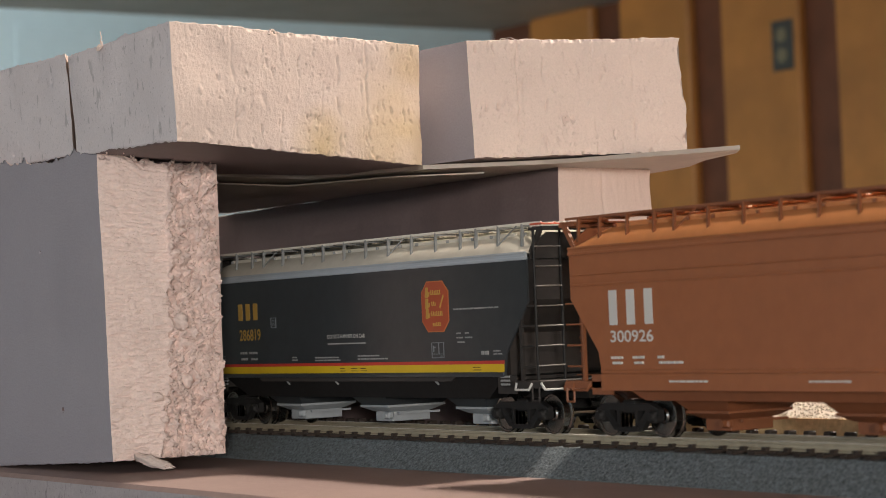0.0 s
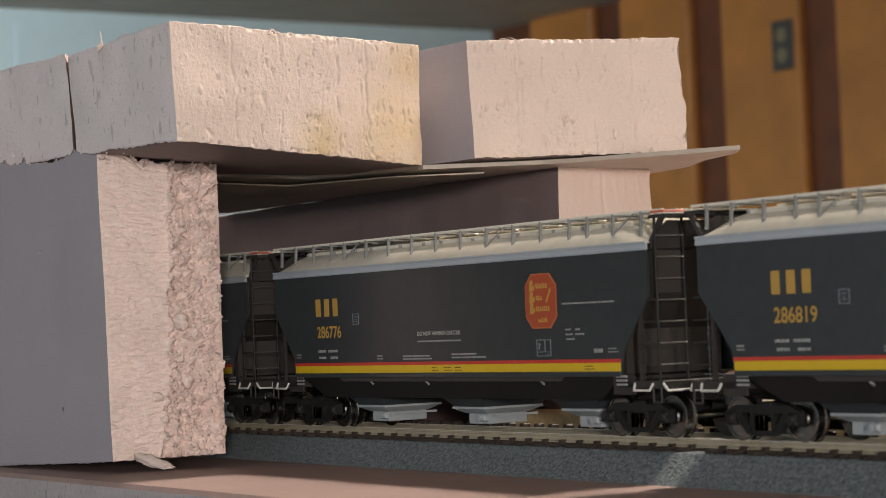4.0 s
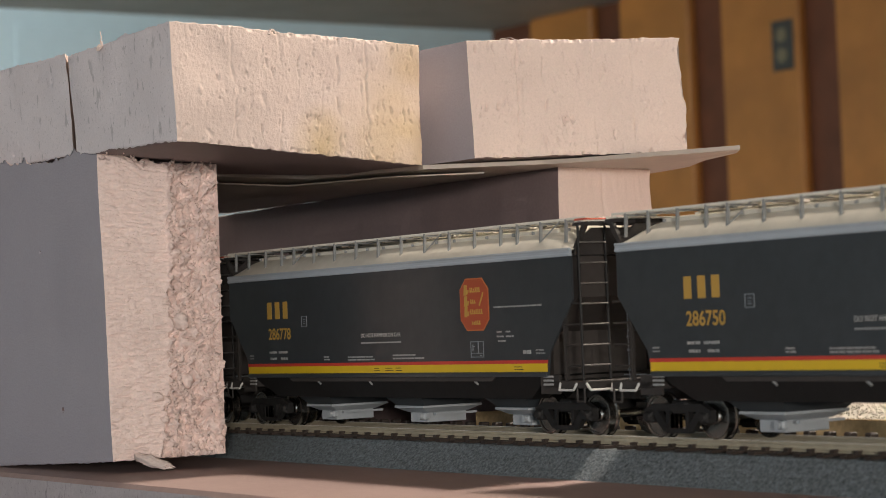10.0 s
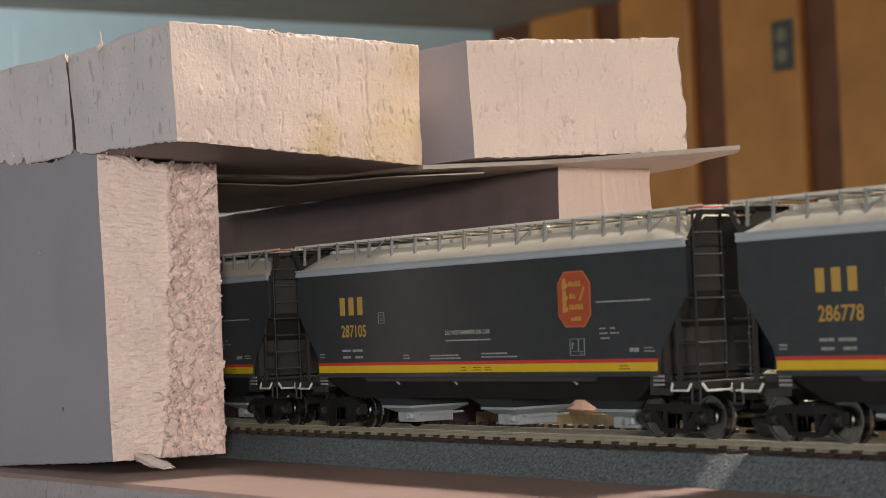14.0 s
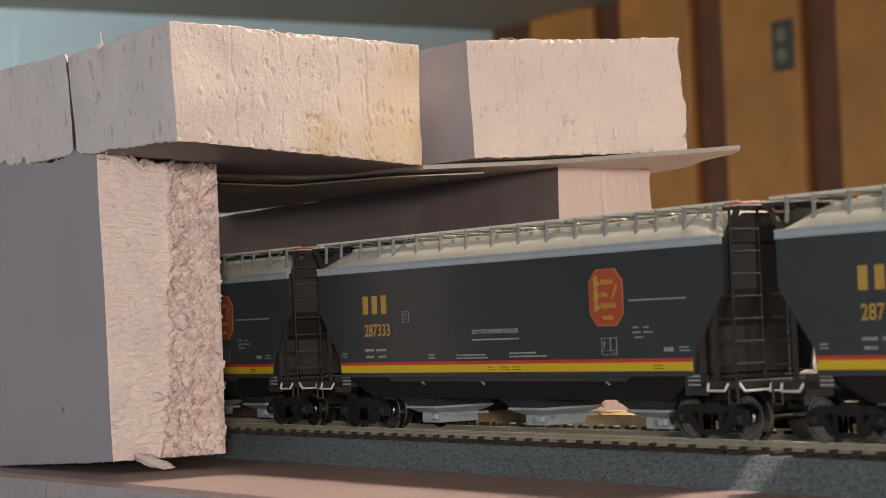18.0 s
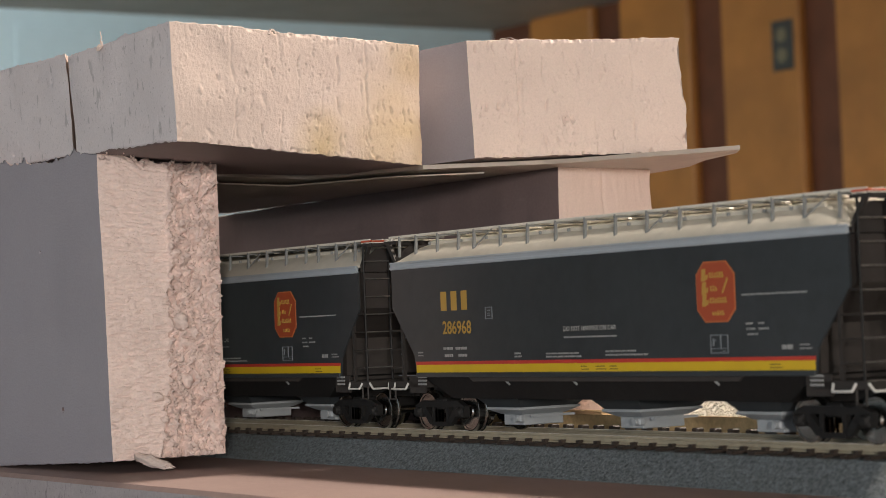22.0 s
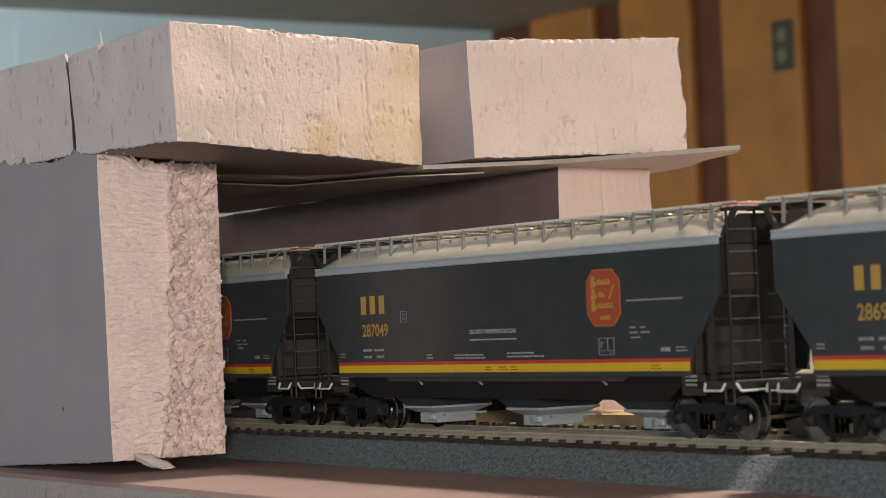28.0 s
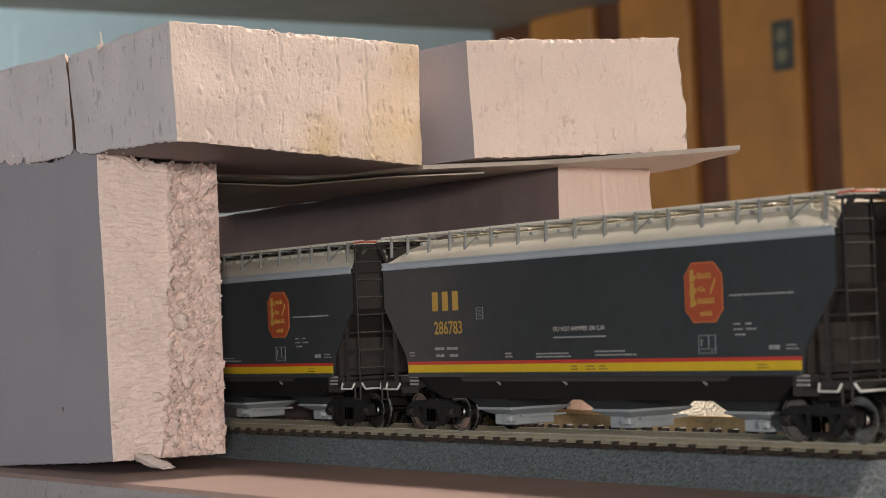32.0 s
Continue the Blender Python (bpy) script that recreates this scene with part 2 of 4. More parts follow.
def part(name, bm, material, parent=None, label="", smooth=False):
    ob = new(name, mesh_of(name, bm, material, smooth))
    ob.parent = parent
    if label:
        tagged(ob, label)
    return ob


def again(name, ob, parent, x=0.0, y=0.0, z=0.0, rz=0.0):
    """The same mesh once more, as another part."""
    o = new(name, ob.data)
    o.parent = parent
    o.matrix_basis = pose(x, y, z, 0, 0, rz)
    return o


def lettering(name, text, height, x, y, z, material, parent, wide=1.0, centre=True, bold=0.0):
    """Flat words on the side that faces -y, standing at x, z."""
    cu = bpy.data.curves.new(name, "FONT")
    cu.body, cu.size, cu.extrude, cu.offset = text, 1.0, 0.0, bold
    tmp = bpy.data.objects.new(name, cu)
    scene.collection.objects.link(tmp)
    dg = bpy.context.evaluated_depsgraph_get()
    me = bpy.data.meshes.new_from_object(tmp.evaluated_get(dg))
    bpy.data.objects.remove(tmp)
    xs = [v.co.x for v in me.vertices]
    ys = [v.co.y for v in me.vertices]
    k = height / (max(ys) - min(ys))
    mid = (max(xs) + min(xs)) / 2 if centre else min(xs)
    for v in me.vertices:
        v.co = ((v.co.x - mid) * k * wide, 0.0, (v.co.y - min(ys)) * k)
    me.materials.clear()
    me.materials.append(material)
    ob = new(name, me)
    ob.parent = parent
    ob.location = (x, y, z)
    return ob


def empty(name, m=None):
    ob = new(name)
    ob.empty_display_size = 0.02
    if m is not None:
        ob.matrix_basis = m
    return ob


def thing(ob, label, category, group="", kind=""):
    return tagged(ob, label, category, group, kind)


# ---- the room ----
X0, X1, Y0, Y1 = -5.14, 2.5, -2.0, 3.2


def wall_mesh(name, boxes, material):
    bm = bmesh.new()
    for b in boxes:
        box(bm, *b)
    return thing(part(name, bm, material), "", "wall", kind="structure")


bm = bmesh.new()
box(bm, X0 - 0.1, X1 + 0.1, Y0 - 0.1, Y1 + 0.1, FLOOR - 0.1, FLOOR)
thing(part("floor", bm, CONCRETE), "grey concrete basement floor", "floor", kind="structure")
bm = bmesh.new()
box(bm, X0 - 0.1, X1 + 0.1, Y0 - 0.1, Y1 + 0.1, CEIL, CEIL + 0.1)
thing(part("ceiling", bm, CEILING), "dull grey-brown basement ceiling", "ceiling", kind="structure")
wall = wall_mesh("wall_west", [(X0 - 0.1, X0, Y0, Y1, FLOOR, CEIL)], BLUE_WALL)
tagged(wall, "pale blue painted end wall, softly lit by daylight")
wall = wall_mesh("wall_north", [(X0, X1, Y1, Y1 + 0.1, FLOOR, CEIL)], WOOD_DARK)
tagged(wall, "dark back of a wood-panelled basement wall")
# End wall and side wall, each with a window opening.
EW = (-1.96, -1.44, 0.0, 0.48)
wall = wall_mesh("wall_east", [(X1, X1 + 0.1, Y0, EW[0], FLOOR, CEIL), (X1, X1 + 0.1, EW[1], Y1, FLOOR, CEIL),
                               (X1, X1 + 0.1, EW[0], EW[1], FLOOR, EW[2]), (X1, X1 + 0.1, EW[0], EW[1], EW[3], CEIL)], BLUE_WALL)
tagged(wall, "pale painted end wall with a window opening")
SW = (-1.98, -0.92, -0.45, 0.65)
# Opening made for the added second side lamp.
TW = (0.32, 1.18)
wall = wall_mesh("wall_south", [(X0, SW[0], Y0 - 0.1, Y0, FLOOR, CEIL), (SW[1], TW[0], Y0 - 0.1, Y0, FLOOR, CEIL), (TW[0], TW[1], Y0 - 0.1, Y0, FLOOR, SW[2]), (TW[0], TW[1], Y0 - 0.1, Y0, SW[3], CEIL), (TW[1], X1, Y0 - 0.1, Y0, FLOOR, CEIL),
                                (SW[0], SW[1], Y0 - 0.1, Y0, FLOOR, SW[2]), (SW[0], SW[1], Y0 - 0.1, Y0, SW[3], CEIL)], SIDE_WALL)
tagged(wall, "grey boarded side wall with a window opening and an added second one")

# Wood panelling on the far wall: broad boards between dark recesses.
panelling = empty("wood_panelling")
thing(panelling, "orange-brown wooden boards with dark recesses on the far wall", "panelling", kind="structure")
STEP = 0.402
first = None
for i in range(-5, 14):
    xc = -3.973 + STEP * i
    if xc < X0 + 0.2 or xc > X1 - 0.2:
        continue
    if first is None:
        bm = bmesh.new()
        box(bm, -STEP / 2 + 0.062, STEP / 2 - 0.062, -0.03, 0, FLOOR, CEIL, 0.006)
        first = part("board", bm, WOOD_WALL, panelling)
        first.location = (xc, Y1, 0)
    else:
        again("board", first, panelling, xc, Y1, 0)

# Power outlet on one of the boards.
outlet = empty("power_outlet", pose(-3.885, Y1 - 0.03, 0.667))
thing(outlet, "steel outlet plate with two pale sockets on a wooden board", "outlet")
bm = bmesh.new()
box(bm, -0.037, 0.037, -0.006, 0, -0.060, 0.060, 0.003)
part("plate", bm, PLATE, outlet)
for z in (-0.024, 0.024):
    bm = bmesh.new()
    disc_y(bm, 0, z, -0.009, -0.006, [(0, 0.015), (0.5, 0.017), (1, 0.017)], 20)
    part("socket", bm, IVORY, outlet, "pale plastic socket")

# Ceiling lamp above the far side of the layout.
lamp = empty("ceiling_lamp", pose(-0.41, 0.47, CEIL))
thing(lamp, "small square ceiling lamp with a frosted glass", "lamp")
bm = bmesh.new()
box(bm, -0.08, 0.08, -0.08, 0.08, -0.05, 0.0, 0.006)
part("housing", bm, IVORY, lamp)
bm = bmesh.new()
box(bm, -0.055, 0.055, -0.055, 0.055, -0.062, -0.05, 0.004)
part("diffuser", bm, LAMP_GLASS, lamp)

# Unseen strip light, added to brighten the end wall it is turned towards.
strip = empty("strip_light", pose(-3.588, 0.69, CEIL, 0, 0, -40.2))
thing(strip, "unseen strip light added on the ceiling to brighten the end wall", "lamp")
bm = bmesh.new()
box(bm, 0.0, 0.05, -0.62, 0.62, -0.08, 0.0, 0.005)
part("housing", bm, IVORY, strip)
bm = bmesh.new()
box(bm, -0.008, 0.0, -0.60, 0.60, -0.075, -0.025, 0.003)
part("diffuser", bm, ADDED_STRIP_GLASS, strip)

# ---- the layout table ----
TX0, TX1, TY0, TY1 = -3.3, 2.1, -0.094, 0.62
bm = bmesh.new()
box(bm, TX0, TX1, TY0, TY1, -0.0508, 0.0, 0.0012)
table_top = part("layout_board", bm, TABLE_FOAM)
table_top.data.materials.append(BOARD_EDGE)
for p in table_top.data.polygons:
    p.material_index = 1 if abs(p.normal.z) < 0.5 else 0
thing(table_top, "dusty pink foam insulation board carrying the model railway", "foam board")
bench = empty("bench", pose(0, 0, FLOOR))
thing(bench, "plain wooden bench under the foam board", "bench")
bm = bmesh.new()
box(bm, TX0 + 0.05, TX1 - 0.05, TY0 + 0.03, TY1 - 0.02, -0.0708 - FLOOR, -0.0508 - FLOOR)
part("deck", bm, WOOD, bench)
leg = None
for x in (-3.2, -1.4, 0.3, 2.0):
    for y in (0.0, 0.55):
        if leg is None:
            bm = bmesh.new()
            box(bm, -0.03, 0.03, -0.03, 0.03, 0, -0.0708 - FLOOR, 0.003)
            leg = part("leg", bm, WOOD, bench)
            leg.location = (x, y, 0)
        else:
            again("leg", leg, bench, x, y, 0)

# ---- track ----
RX0, RX1 = -3.25, 2.05
BEDTOP = RAIL - 0.0029
bed = empty("roadbed")
thing(bed, "speckled grey foam roadbed strip under the track", "roadbed")
for side in (-1, 1):
    bm = bmesh.new()
    prism_x(bm, [(side * 0.0235, 0.0), (side * 0.0160, BEDTOP), (side * 0.0002, BEDTOP), (side * 0.0002, 0.0)], RX0, RX1)
    part("half_strip", bm, BED, bed)

track = empty("track")
thing(track, "model railway track with weathered rails and dark plastic ties", "track")
H = 0.0021
RAIL_SECTION = [(-0.0010, 0), (-0.0010, 0.0003), (-0.00028, 0.0005), (-0.00028, 0.0014), (-0.00048, 0.0016), (-0.00048, H),
                (0.00048, H), (0.00048, 0.0016), (0.00028, 0.0014), (0.00028, 0.0005), (0.0010, 0.0003), (0.0010, 0)]
for y in (-0.0087, 0.0087):
    bm = bmesh.new()
    prism_x(bm, [(y + a, RAIL - H + b) for a, b in RAIL_SECTION], RX0, RX1)
    part("rail", bm, RAIL_SIDE, track, "weathered pale olive rail")


def tie_geometry(bm, x):
    box(bm, x - 0.00112, x + 0.00112, -0.0146, 0.0146, BEDTOP, RAIL - H)
    for y in (-0.0087, 0.0087):
        for s in (-1, 1):
            box(bm, x - 0.0007, x + 0.0007, y + s * 0.0015 - 0.0007, y + s * 0.0015 + 0.0007, RAIL - H, RAIL - H + 0.0008)


TIES = 0.00748
# Two lengths of track meet at a joint, where the spacing jumps.
near_ties = [-0.4445 + k * TIES for k in range(-116, 6)] + [-0.3435 + k * TIES for k in range(-7, 100)]
bm = bmesh.new()
tie_geometry(bm, 0)
tie = part("tie", bm, TIE, track)
tie.location.x = near_ties[0]
for x in near_ties[1:]:
    again("tie", tie, track, x)
bm = bmesh.new()
x = RX0 + 0.004
while x < RX1 - 0.004:
    if not (near_ties[0] - 0.003 < x < near_ties[-1] + 0.003):
        tie_geometry(bm, x)
    x += TIES
rest = part("far_ties", bm, TIE, track)
# Tall moulded plates beyond the far rail, and the worn bright heads of the rails.
bm = bmesh.new()
box(bm, -0.0011, 0.0011, 0.0108, 0.0134, BEDTOP, RAIL + 0.0009, 0.0003)
plate = part("tie_plate", bm, TIE, track)
plate.location.x = -0.4732 - 30 * 0.0069
for k in range(-29, 66):
    again("tie_plate", plate, track, -0.4732 + k * 0.0069)
for y in (-0.0087, 0.0087):
    bm = bmesh.new()
    box(bm, RX0, RX1, y - 0.00044, y + 0.00044, RAIL - 0.00002, RAIL + 0.00008)
    part("rail_head", bm, RAIL_TOP, track, "worn bright rail head")
tagged(rest, kind="stuff")

# Behind the train: two layers of cork with a bank of loose gravel on and behind them.
bm = bmesh.new()
prism_x(bm, [(0.0300, 0.0), (0.0302, 0.0056), (0.0335, 0.0058), (0.0335, 0.0066), (0.0500, 0.0066), (0.0500, 0.0)], -0.56, 1.2)
thing(part("cork_strip", bm, CORK), "yellow-brown cork strip lying along the table", "cork strip")
bm = bmesh.new()
prism_x(bm, [(0.0335, 0.0067), (0.0335, 0.0068), (0.0304, 0.0070), (0.0306, 0.0124), (0.0490, 0.0124), (0.0490, 0.0067)], -0.56, 1.2)
thing(part("cork_strip", bm, CORK), "second yellow-brown cork strip laid on the first", "cork strip")

rng = random.Random(4)
bm = bmesh.new()


def stone(bm, p, r):
    vs = []
    for d in ((1, 0, 0), (0, 1, 0), (-1, 0, 0), (0, -1, 0), (0, 0, 1), (0, 0, -1)):
        k = r * rng.uniform(0.65, 1.25)
        vs.append(bm.verts.new((p[0] + d[0] * k, p[1] + d[1] * k, p[2] + d[2] * k)))
    for i in range(4):
        bm.faces.new((vs[i], vs[(i + 1) % 4], vs[4]))
        bm.faces.new((vs[(i + 1) % 4], vs[i], vs[5]))


GX0, GX1 = -0.478, 0.3
GY0, GY1, GZ = 0.0325, 0.13, 0.030


def bank(x, y):
    a = min(1.0, (y - GY0) / 0.03) * min(1.0, (x - GX0) / 0.012) * min(1.0, (GY1 - y) / 0.03)
    base = 0.0124 if y < 0.049 else 0.0
    return base + (GZ - base) * max(0.0, a) * (0.9 + 0.2 * noise.noise((x * 40, y * 40, 0)))


nx, ny = 80, 16
grid = [[bm.verts.new((GX0 + (GX1 - GX0) * i / nx, GY0 + (GY1 - GY0) * j / ny,
                       max(0.0, bank(GX0 + (GX1 - GX0) * i / nx, GY0 + (GY1 - GY0) * j / ny)))) for j in range(ny + 1)] for i in range(nx + 1)]
for i in range(nx):
    for j in range(ny):
        bm.faces.new((grid[i][j], grid[i + 1][j], grid[i + 1][j + 1], grid[i][j + 1]))
for _ in range(40000):
    x, y = rng.uniform(GX0, GX1 - 0.25), rng.uniform(GY0 - 0.0012, GY0 + 0.05)
    stone(bm, (x, y, bank(x, y) + 0.0002), rng.uniform(0.0002, 0.00048))
thing(part("gravel_bank", bm, GRAVEL), "bank of pale grey gravel beside the track", "gravel", kind="stuff")


# ---- foam portal ----
def foam_block(name, low, high, face, relief, material, seed=0, edge=0.0006, lumps=(), rag=0.0007, crest=None, skin=(), rim_line=(), shade_below=True, skin_material=None, foot=0.0, side_rag=0.0, dent_shade=()):
    """A block between two rings of four corners (counter-clockwise seen from above). The sides named in face get a skin of that mesh size, pushed out by
    relief(u, v, k) in metres; u and v run from 0 to 1 along the side and upwards. lumps: rolled curls on the end face."""
    verts, faces, skinned, under = [], [], set(), set()
    low, high = [Vector(p) for p in low], [Vector(p) for p in high]
    pick = random.Random(seed)

    def put(p):
        verts.append(p)
        return len(verts) - 1

    bot, top = sum(low, Vector()) / 4, sum(high, Vector()) / 4
    for k in range(4):
        a, b, c, d = low[k], low[(k + 1) % 4], high[(k + 1) % 4], high[k]
        out = (b - a).cross(d - a).normalized()
        fine = k in face
        grain = face[k] if fine else 0.006
        nu = max(2, int((b - a).length / grain))
        nv = max(2, int((d - a).length / grain))
        rows = []
        for i in range(nu + 1):
            col = []
            for j in range(nv + 1):
                u, v = i / nu, j / nv
                p = a.lerp(b, u).lerp(d.lerp(c, u), v)
                n3 = p * 60 + Vector((seed * 7.1, 0, 0))
                p += Vector((noise.noise(n3), noise.noise(n3 + Vector((9, 9, 9))), noise.noise(n3 + Vector((3, 7, 1))) * 0.6)) * edge
                rim = min(1.0, min(u * nu, (1 - u) * nu if (k + 1) % 4 in face else 9) / 4.0)
                if fine:
                    p += out * (relief(u, v, k) * rim)
                    if (k + 1) % 4 not in face and u > 0.9:
                        ragged = 0.4 * noise.noise(p * 600) + 0.9 * noise.noise(p * 220) + 0.6 * max(0.0, noise.noise(p * 330) - 0.2)
                        p += (b - a).normalized() * (rag * 0.55 * ragged * (u - 0.9) * 10)
                    if crest:
                        p.z += crest(u, k) * v ** 8
                    if j == nv:
                        p.z += rag * (0.5 * noise.noise(p * 500) + 2.0 * max(0, noise.noise(p * 240) - 0.15))
                    if j == 0:
                        p.z += 0.0004 * noise.noise(p * 400) + foot * (max(0.0, noise.noise(p * 70) - 0.1) + 0.5 * max(0.0, noise.noise(p * 260) - 0.1) * (0.4 + max(0.0, 1.6 * noise.noise(p * 45))))
                    if side_rag and (k + 1) % 4 not in face and u > 0.8:
                        p += (b - a).normalized() * (side_rag * (noise.noise(Vector((v * 4.2, seed, 2))) + 0.5 * noise.noise(Vector((v * 11, seed, 5)))) * ((u - 0.8) * 5) ** 2)
                col.append(put(p))
            rows.append(col)
        for i in range(nu):
            for j in range(nv):
                # Faces inside a dent are coloured dark, the painted shade of the hole.
                if k == 0 and any(((i / nu - du) * 0.0833) ** 2 + ((j / nv - dv) * 0.09) ** 2 < (0.25 * deep + 0.0002) ** 2 for du, dv, deep in dent_shade):
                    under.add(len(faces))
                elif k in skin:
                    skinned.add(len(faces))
                faces.append((rows[i][j], rows[i + 1][j], rows[i + 1][j + 1], rows[i][j + 1]))
        for lo, hi, mid, j in ((a, b, bot, 0), (d, c, top, nv)):
            rim_row = [put(lo.lerp(hi, i / nu).lerp(mid, 0.06)) for i in range(nu + 1)]
            m = put(mid)
            for i in range(nu):
                q = (rows[i][j], rows[i + 1][j], rim_row[i + 1], rim_row[i])
                t = (rim_row[i], rim_row[i + 1], m)
                # Undersides get the dark foam, their shade held in the colour.
                if j == 0 and shade_below:
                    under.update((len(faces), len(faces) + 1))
                faces.append(q if j else q[::-1])
                faces.append(t if j else t[::-1])
        if k == 1:
            side, up = (b - a).normalized(), Vector((0, 0, 1))
            for lu, lv, r in lumps:
                i, j = min(nu, int(lu * nu)), min(nv, int(lv * nv))
                o = Vector(verts[rows[i][j]]) + out * (0.25 * r)
                tall, wide, turn = pick.uniform(0.7, 1.2), pick.uniform(0.8, 1.4), pick.uniform(-0.8, 0.8)
                ring, n_a, n_b = [], 14, 9
                for p in range(n_b + 1):
                    t = math.pi * p / n_b
                    line = []
                    for q in range(n_a):
                        g = 2 * math.pi * q / n_a
                        d = Vector((math.sin(t) * math.cos(g), math.sin(t) * math.sin(g), math.cos(t)))
                        # a groove winds in from one side, as on a rolled shaving
                        roll = 1 - 0.35 * math.exp(-((d.y - 0.35 - 0.3 * d.x) / 0.16) ** 2)
                        w = r * roll * (1 + 0.45 * noise.noise(d * 1.6 + o * 900) + 0.25 * noise.noise(d * 4 + o * 500))
                        x, z = d.x * wide, d.y * tall
                        line.append(put(o + side * (w * (x * math.cos(turn) - z * math.sin(turn))) + up * (w * (x * math.sin(turn) + z * math.cos(turn))) + out * (w * d.z * 0.9)))
                    ring.append(line)
                for p in range(n_b):
                    for q in range(n_a):
                        faces.append((ring[p][q], ring[p + 1][q], ring[p + 1][(q + 1) % n_a], ring[p][(q + 1) % n_a]))
    # Shreds standing along a torn rim.
    for (a, b) in zip(rim_line, rim_line[1:]):
        a, b = Vector(a), Vector(b)
        for q in range(int((b - a).length / 0.0007)):
            o = a.lerp(b, pick.random()) + Vector((pick.gauss(0, 0.0007), pick.gauss(0, 0.0006), pick.uniform(-0.0016, 0.0008)))
            r = pick.uniform(0.00015, 0.0005)
            stretch = Vector((pick.uniform(0.6, 1.5), pick.uniform(0.6, 1.5), pick.uniform(0.6, 1.7)))
            ring = [put(o + Vector((x * stretch.x, y * stretch.y, z * stretch.z)) * r * pick.uniform(0.6, 1.3))
                    for x, y, z in ((1, 0, 0), (0, 1, 0), (-1, 0, 0), (0, -1, 0), (0, 0, 1), (0, 0, -1))]
            for f in range(4):
                faces.append((ring[f], ring[(f + 1) % 4], ring[4]))
                faces.append((ring[(f + 1) % 4], ring[f], ring[5]))
    me = bpy.data.meshes.new(name)
    me.from_pydata([tuple(v) for v in verts], [], faces)
    me.materials.append(material)
    me.materials.append(skin_material or FOAM_SKIN_SHADED)
    me.materials.append(FOAM_DARK_SHADE)
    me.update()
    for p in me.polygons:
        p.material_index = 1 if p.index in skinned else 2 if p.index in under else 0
        p.use_smooth = p.area < 4e-6
    return new(name, me)


DENTS = [(0.645, 0.175, 0.0026), (0.52, 0.70, 0.0008)]
# Rolled curls of foam along the line where the saw stopped: share across, share upwards, radius.
CURLS = [(0.62, 0.69, 0.0015), (0.56, 0.50, 0.0015), (0.64, 0.46, 0.0021), (0.69, 0.385, 0.0021), (0.53, 0.325, 0.0011), (0.68, 0.26, 0.0022), (0.50, 0.225, 0.0016),
         (0.41, 0.205, 0.0014), (0.80, 0.62, 0.0012), (0.86, 0.33, 0.0013), (0.88, 0.78, 0.0012), (0.47, 0.13, 0.0012), (0.92, 0.10, 0.0014), (0.76, 0.17, 0.0013)]

_bits = random.Random(12)
SMALL_CURLS = [(_bits.uniform(0.56, 0.99), _bits.uniform(0.03, 0.97), _bits.uniform(0.0004, 0.0010)) for _ in range(46)]


